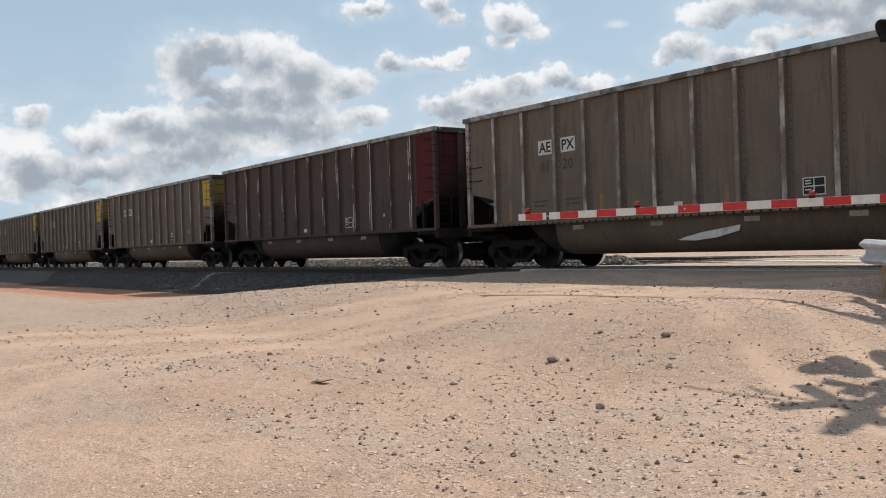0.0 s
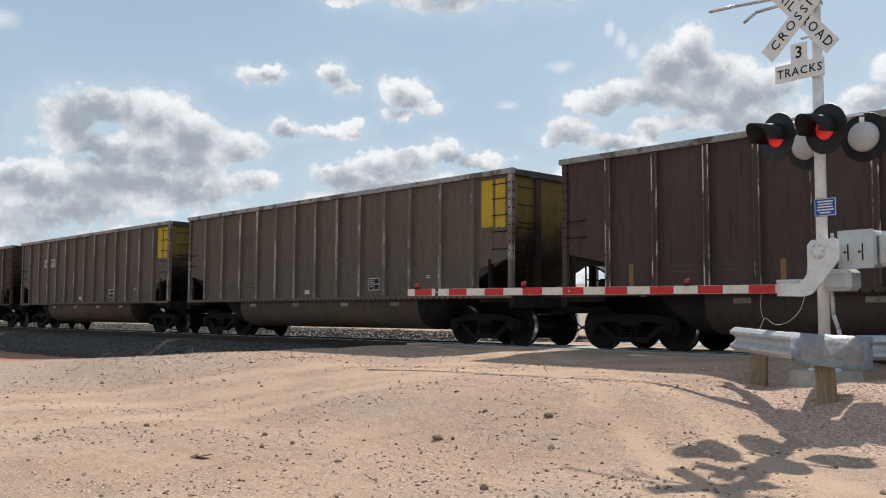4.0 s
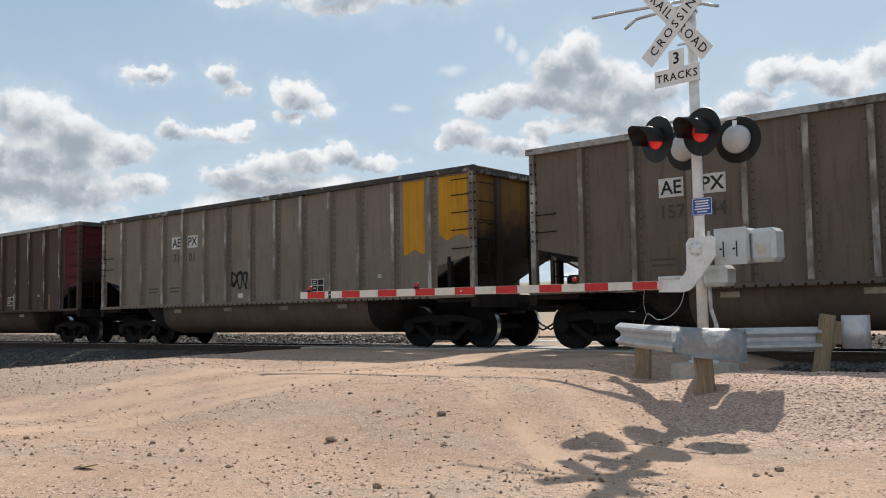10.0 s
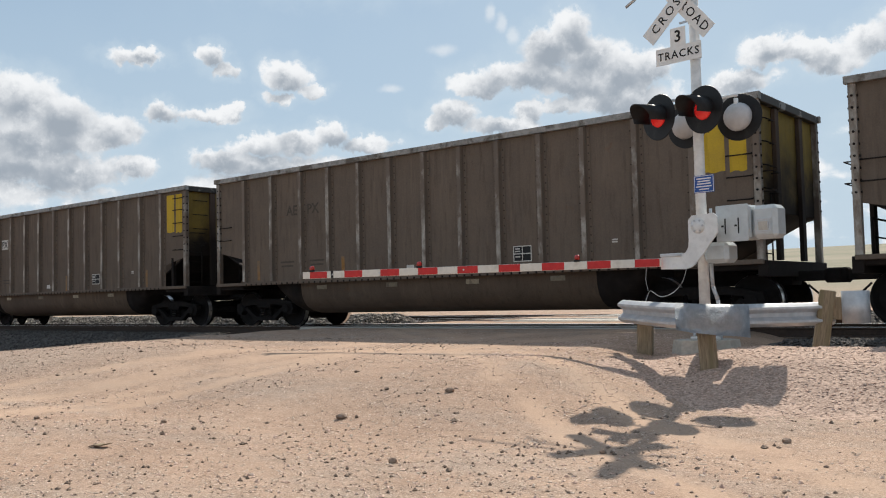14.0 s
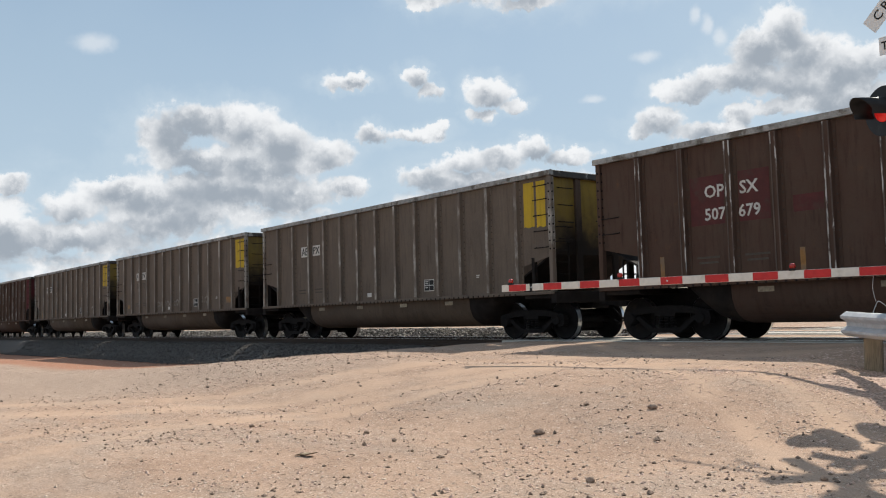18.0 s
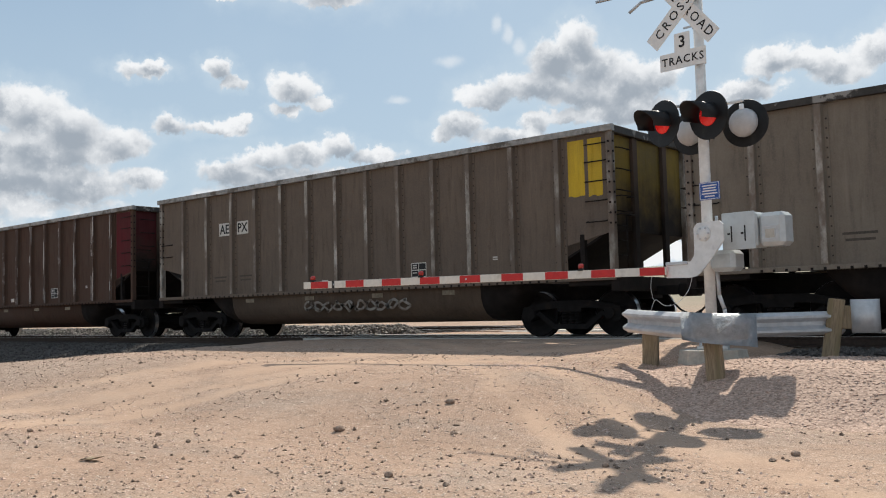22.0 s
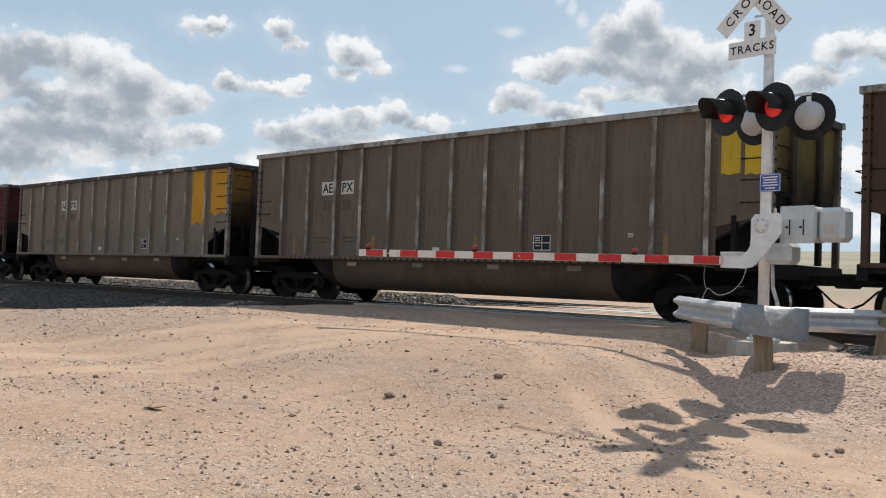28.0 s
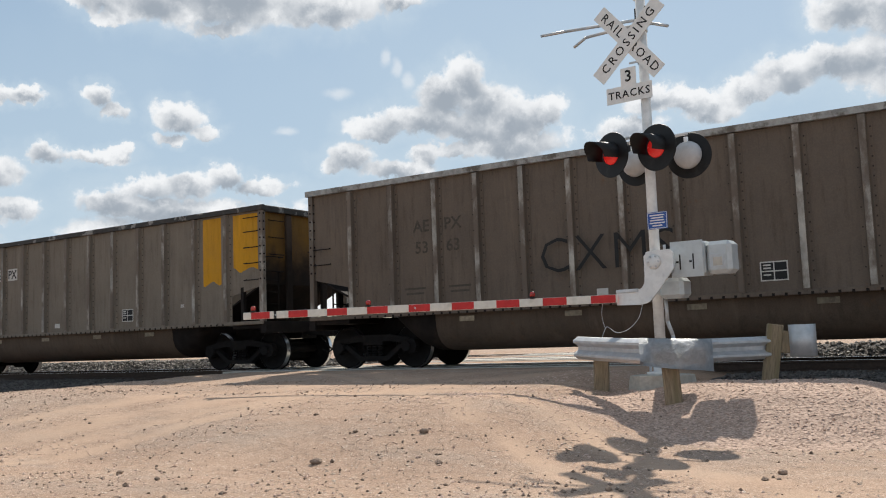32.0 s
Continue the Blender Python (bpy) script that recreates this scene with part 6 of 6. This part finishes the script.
                part("graffiti_line", sprayed(strokes_of(lines), 0.005), SPRAY_DARK, b)
        elif kind == "scrape":
            part("scrape", prism(bmesh.new(), [(-0.75, -0.10), (-0.55, -0.04), (-0.1, 0.05), (0.75, 0.16), (0.72, 0.05), (0.2, -0.07), (-0.3, -0.12)], "y", -0.004, 0), WHITE_PAINT, car, "pale scraped streak", pose(x, -1.466, z))
    return car


Y, R_, O, G_ = "yellow", "red", "orange", "green"
RUST_A = (("rust", -5.7, 1.45, 0.10, 0.5), ("rust", -2.6, 1.45, 0.10, 0.45))
RUST_B = (("rust", 5.35, 1.38, 0.10, 0.55), ("rust", 0.7, 1.40, 0.09, 0.5))
RUST_C = (("rust", 5.65, 1.40, 0.42, 0.20), ("rust", -5.6, 1.36, 0.10, 0.40))
# body, end paint, mark, number, white patch, lower top, extras: from the head of the train back
CONSIST = [
    ("taupe", Y, "AEPX", "", True, 0, RUST_A),
    ("taupe", Y, "AEPX", "6120", True, 0, RUST_A + (("scrape", 0.2, 0.70, 1, 1),) + RUST_B),
    ("dark", R_, "", "", False, 0, ()),
    ("taupe", Y, "AEPX", "", True, 0, RUST_A),
    ("taupe", Y, "AEPX", "6110", True, 0, RUST_B),
    ("taupe", Y, "AEPX", "6499", True, 0, RUST_A),
    ("dark", R_, "", "", False, 0, RUST_A),
    ("taupe", Y, "AEPX", "", False, 0, ()),
    ("taupe", Y, "AEPX", "", True, 0, ()),
    ("brown", None, "", "", False, 0, RUST_A),
    ("taupe", Y, "AEPX", "5512", False, 0, RUST_A),
    ("taupe", Y, "AEPX", "6307", True, 0, (("piece", -0.3, 1.84, 4.3, 1.25),)),
    ("taupe", Y, "AEPX", "", True, 0, RUST_B),
    ("taupe", Y, "AEPX", "5413", False, 0, RUST_A + RUST_B),
    ("taupe", Y, "AEPX", "157144", True, 0, ()),
    ("grey", O, "AEPX", "7101", True, 0.12, (("tag", -0.5, 1.72, 0.8, 0.5),)),
    ("dark", R_, "", "", False, 0, RUST_B),
    ("taupe", Y, "AEPX", "6645", True, 0, ()),
    ("taupe", Y, "AEPX", "6187", True, 0, RUST_A),
    ("taupe", Y, "AEPX", "", True, 0, ()),
    ("taupe", Y, "AEPX", "", False, 0, RUST_A),
    ("taupe", Y, "AEPX", "", True, 0, RUST_B),
    ("grey", O, "AEPX", "6971", True, 0.12, (("rust", -5.6, 1.5, 0.4, 0.2),)),
    ("taupe", Y, "AEPX", "", True, 0, ()),
    ("taupe", Y, "AEPX", "", True, 0, ()),
    ("brown", None, "OPSX", "507679", True, 0, RUST_A + (("red", -2.42, 2.46, 0.62, 0.30),)),
    ("taupe", Y, "AEPX", "", True, 0, ()),
    ("taupe", Y, "AEPX", "5873", True, 0, (("pale_tag", -0.6, 1.52, 3.4, 0.3), ("pale_tag", 3.6, 1.6, 1.3, 0.35), ("rust", 5.7, 1.5, 0.42, 0.22), ("rust", -5.7, 1.5, 0.3, 0.2))),
    ("taupe", Y, "AEPX", "6591", True, 0, RUST_A),
    ("brown", R_, "AEPX", "7577", False, 0, RUST_A),
    ("grey", O, "AEPX", "", True, 0.12, ()),
    ("taupe", Y, "AEPX", "", True, 0, (("pale_tag", 0.5, 0.75, 3.5, 0.25),)),
    ("brown", R_, "OPSX", "507563", True, 0, ()),
    ("taupe", Y, "AEPX", "6419", True, 0, ()),
    ("grey", O, "AEPX", "7034", True, 0.12, ()),
    ("taupe", Y, "AEPX", "", True, 0, ()),
    ("black", G_, "", "", False, 0, (("rust", 5.4, 1.6, 0.22, 0.9),)),
    ("grey", O, "AEPX", "7165", True, 0.12, (("rust", -5.6, 1.5, 0.4, 0.2),)),
    ("brown", R_, "OPSX", "508241", True, 0, (("pale_tag", 3.5, 1.65, 0.9, 0.4),) + RUST_A),
    ("taupe", Y, "AEPX", "5150", True, 0, RUST_A + RUST_B),
    ("grey", O, "AEPX", "7103", True, 0.12, RUST_A),
    ("dark", R_, "", "", False, 0, (("rust", -5.7, 1.45, 0.10, 0.7), ("rust", -2.6, 1.5, 0.10, 0.5), ("rust", 0.7, 1.5, 0.10, 0.5), ("rust", 5.9, 1.5, 0.10, 0.9))),
    ("taupe", Y, "AEPX", "", True, 0, RUST_C),
    ("taupe", Y, "AEPX", "6765", True, 0, RUST_A),
    ("taupe", Y, "AEPX", "5363", False, 0, (("word", -0.35, 2.0, 2.2, 0.95, "CXMS"),) + RUST_B),
    ("grey", O, "AEPX", "", True, 0.12, (("rust", -5.6, 1.5, 0.4, 0.2),)),
    ("taupe", Y, "AEPX", "", True, 0, ()),
    ("taupe", Y, "AEPX", "", True, 0, ()),
]
TRAIN = [coal_car(*row) for row in CONSIST]

# where the first red-ended car's front stands at each time
FRONT = ((0, -20.06), (2, 24.00), (4, 67.78), (7, 133.50), (9, 177.40), (10, 199.16), (11, 220.58), (13, 264.22), (16, 329.78), (19, 395.50), (21, 439.31),
         (23, 483.15), (27, 570.66), (28, 592.60), (30, 636.50), (31, 658.48), (32, 680.46))
PITCH = 16.18


def motions():
    for i, car in enumerate(TRAIN):
        walk(car, [(t, pose(front - 7.30 - (i - 2) * PITCH, TRACK_Y, 0)) for t, front in FRONT])

# ---------------------------------------------------------------- small things on the dirt
def lone_stone(x, y, size, seed):
    rng = random.Random(seed)
    bm = bmesh.new()
    bmesh.ops.create_icosphere(bm, subdivisions=2, radius=size)
    for v in bm.verts:
        v.co = Vector((v.co.x * 1.25, v.co.y, v.co.z * 0.8)) * rng.uniform(0.86, 1.12)
    ob = new("stone", mesh_of(bm, DARK_STONE, "stone"))
    ob.matrix_basis = pose(x, y, float(land(x, y)) + size * 0.45, 0, 0, rng.uniform(0, 360))
    tagged(ob, "dark loose stone lying on the packed dirt", "stone", "single stones on the dirt")


for i, (x, y, size) in enumerate(((-6.2, 6.5, 0.045), (-5.69, 7.59, 0.04), (-7.9, 5.6, 0.03), (-4.3, 5.2, 0.034), (-3.2, 6.4, 0.03), (-9.4, 5.0, 0.032), (-2.2, 7.6, 0.035))):
    lone_stone(x, y, size, i + 3)

scrap = prism(bmesh.new(), [(-0.10, 0.0), (-0.03, 0.018), (0.03, 0.012), (0.10, 0.03), (0.10, 0.036), (0.03, 0.020), (-0.03, 0.026), (-0.10, 0.006)], "y", -0.045, 0.05)
ob = new("wood_scrap", mesh_of(scrap, POST_WOOD, "wood_scrap"))
ob.matrix_basis = pose(-7.10, 4.43, float(land(-7.10, 4.43)) + 0.004, 0, 0, 12)
tagged(ob, "pale bent scrap of wood lying on the dirt", "scrap")

# ---------------------------------------------------------------- far things
turbine = thing("wind_turbine", pose(-207.5, 978, 44.0, 0, 0, 52), "white three-bladed wind turbine on the far plain", "wind turbine")
part("tower", tube(bmesh.new(), (0, 0, 0), (0, 0, 66), 2.0, 1.2, 16), TURBINE, turbine)
nacelle = part("nacelle", boxed(-1.6, 1.6, -4, 4, 64.8, 68.2, 0.5), TURBINE, turbine)
for k in range(3):
    bm = prism(bmesh.new(), [(-0.9, 0.5), (-1.3, 6), (-0.5, 34), (0.2, 34), (1.0, 6), (0.9, 0.5)], "y", -0.25, 0.25)
    part("blade", bm, TURBINE, turbine, at=pose(0, -4.6, 66.5, 0, -28 + 120 * k, 0))
part("hub", turned(bmesh.new(), [(-5.6, 0.3), (-5.0, 1.2), (-4.0, 1.4)], "y", 16, (0, 0, 66.5)), TURBINE, turbine)

motions()
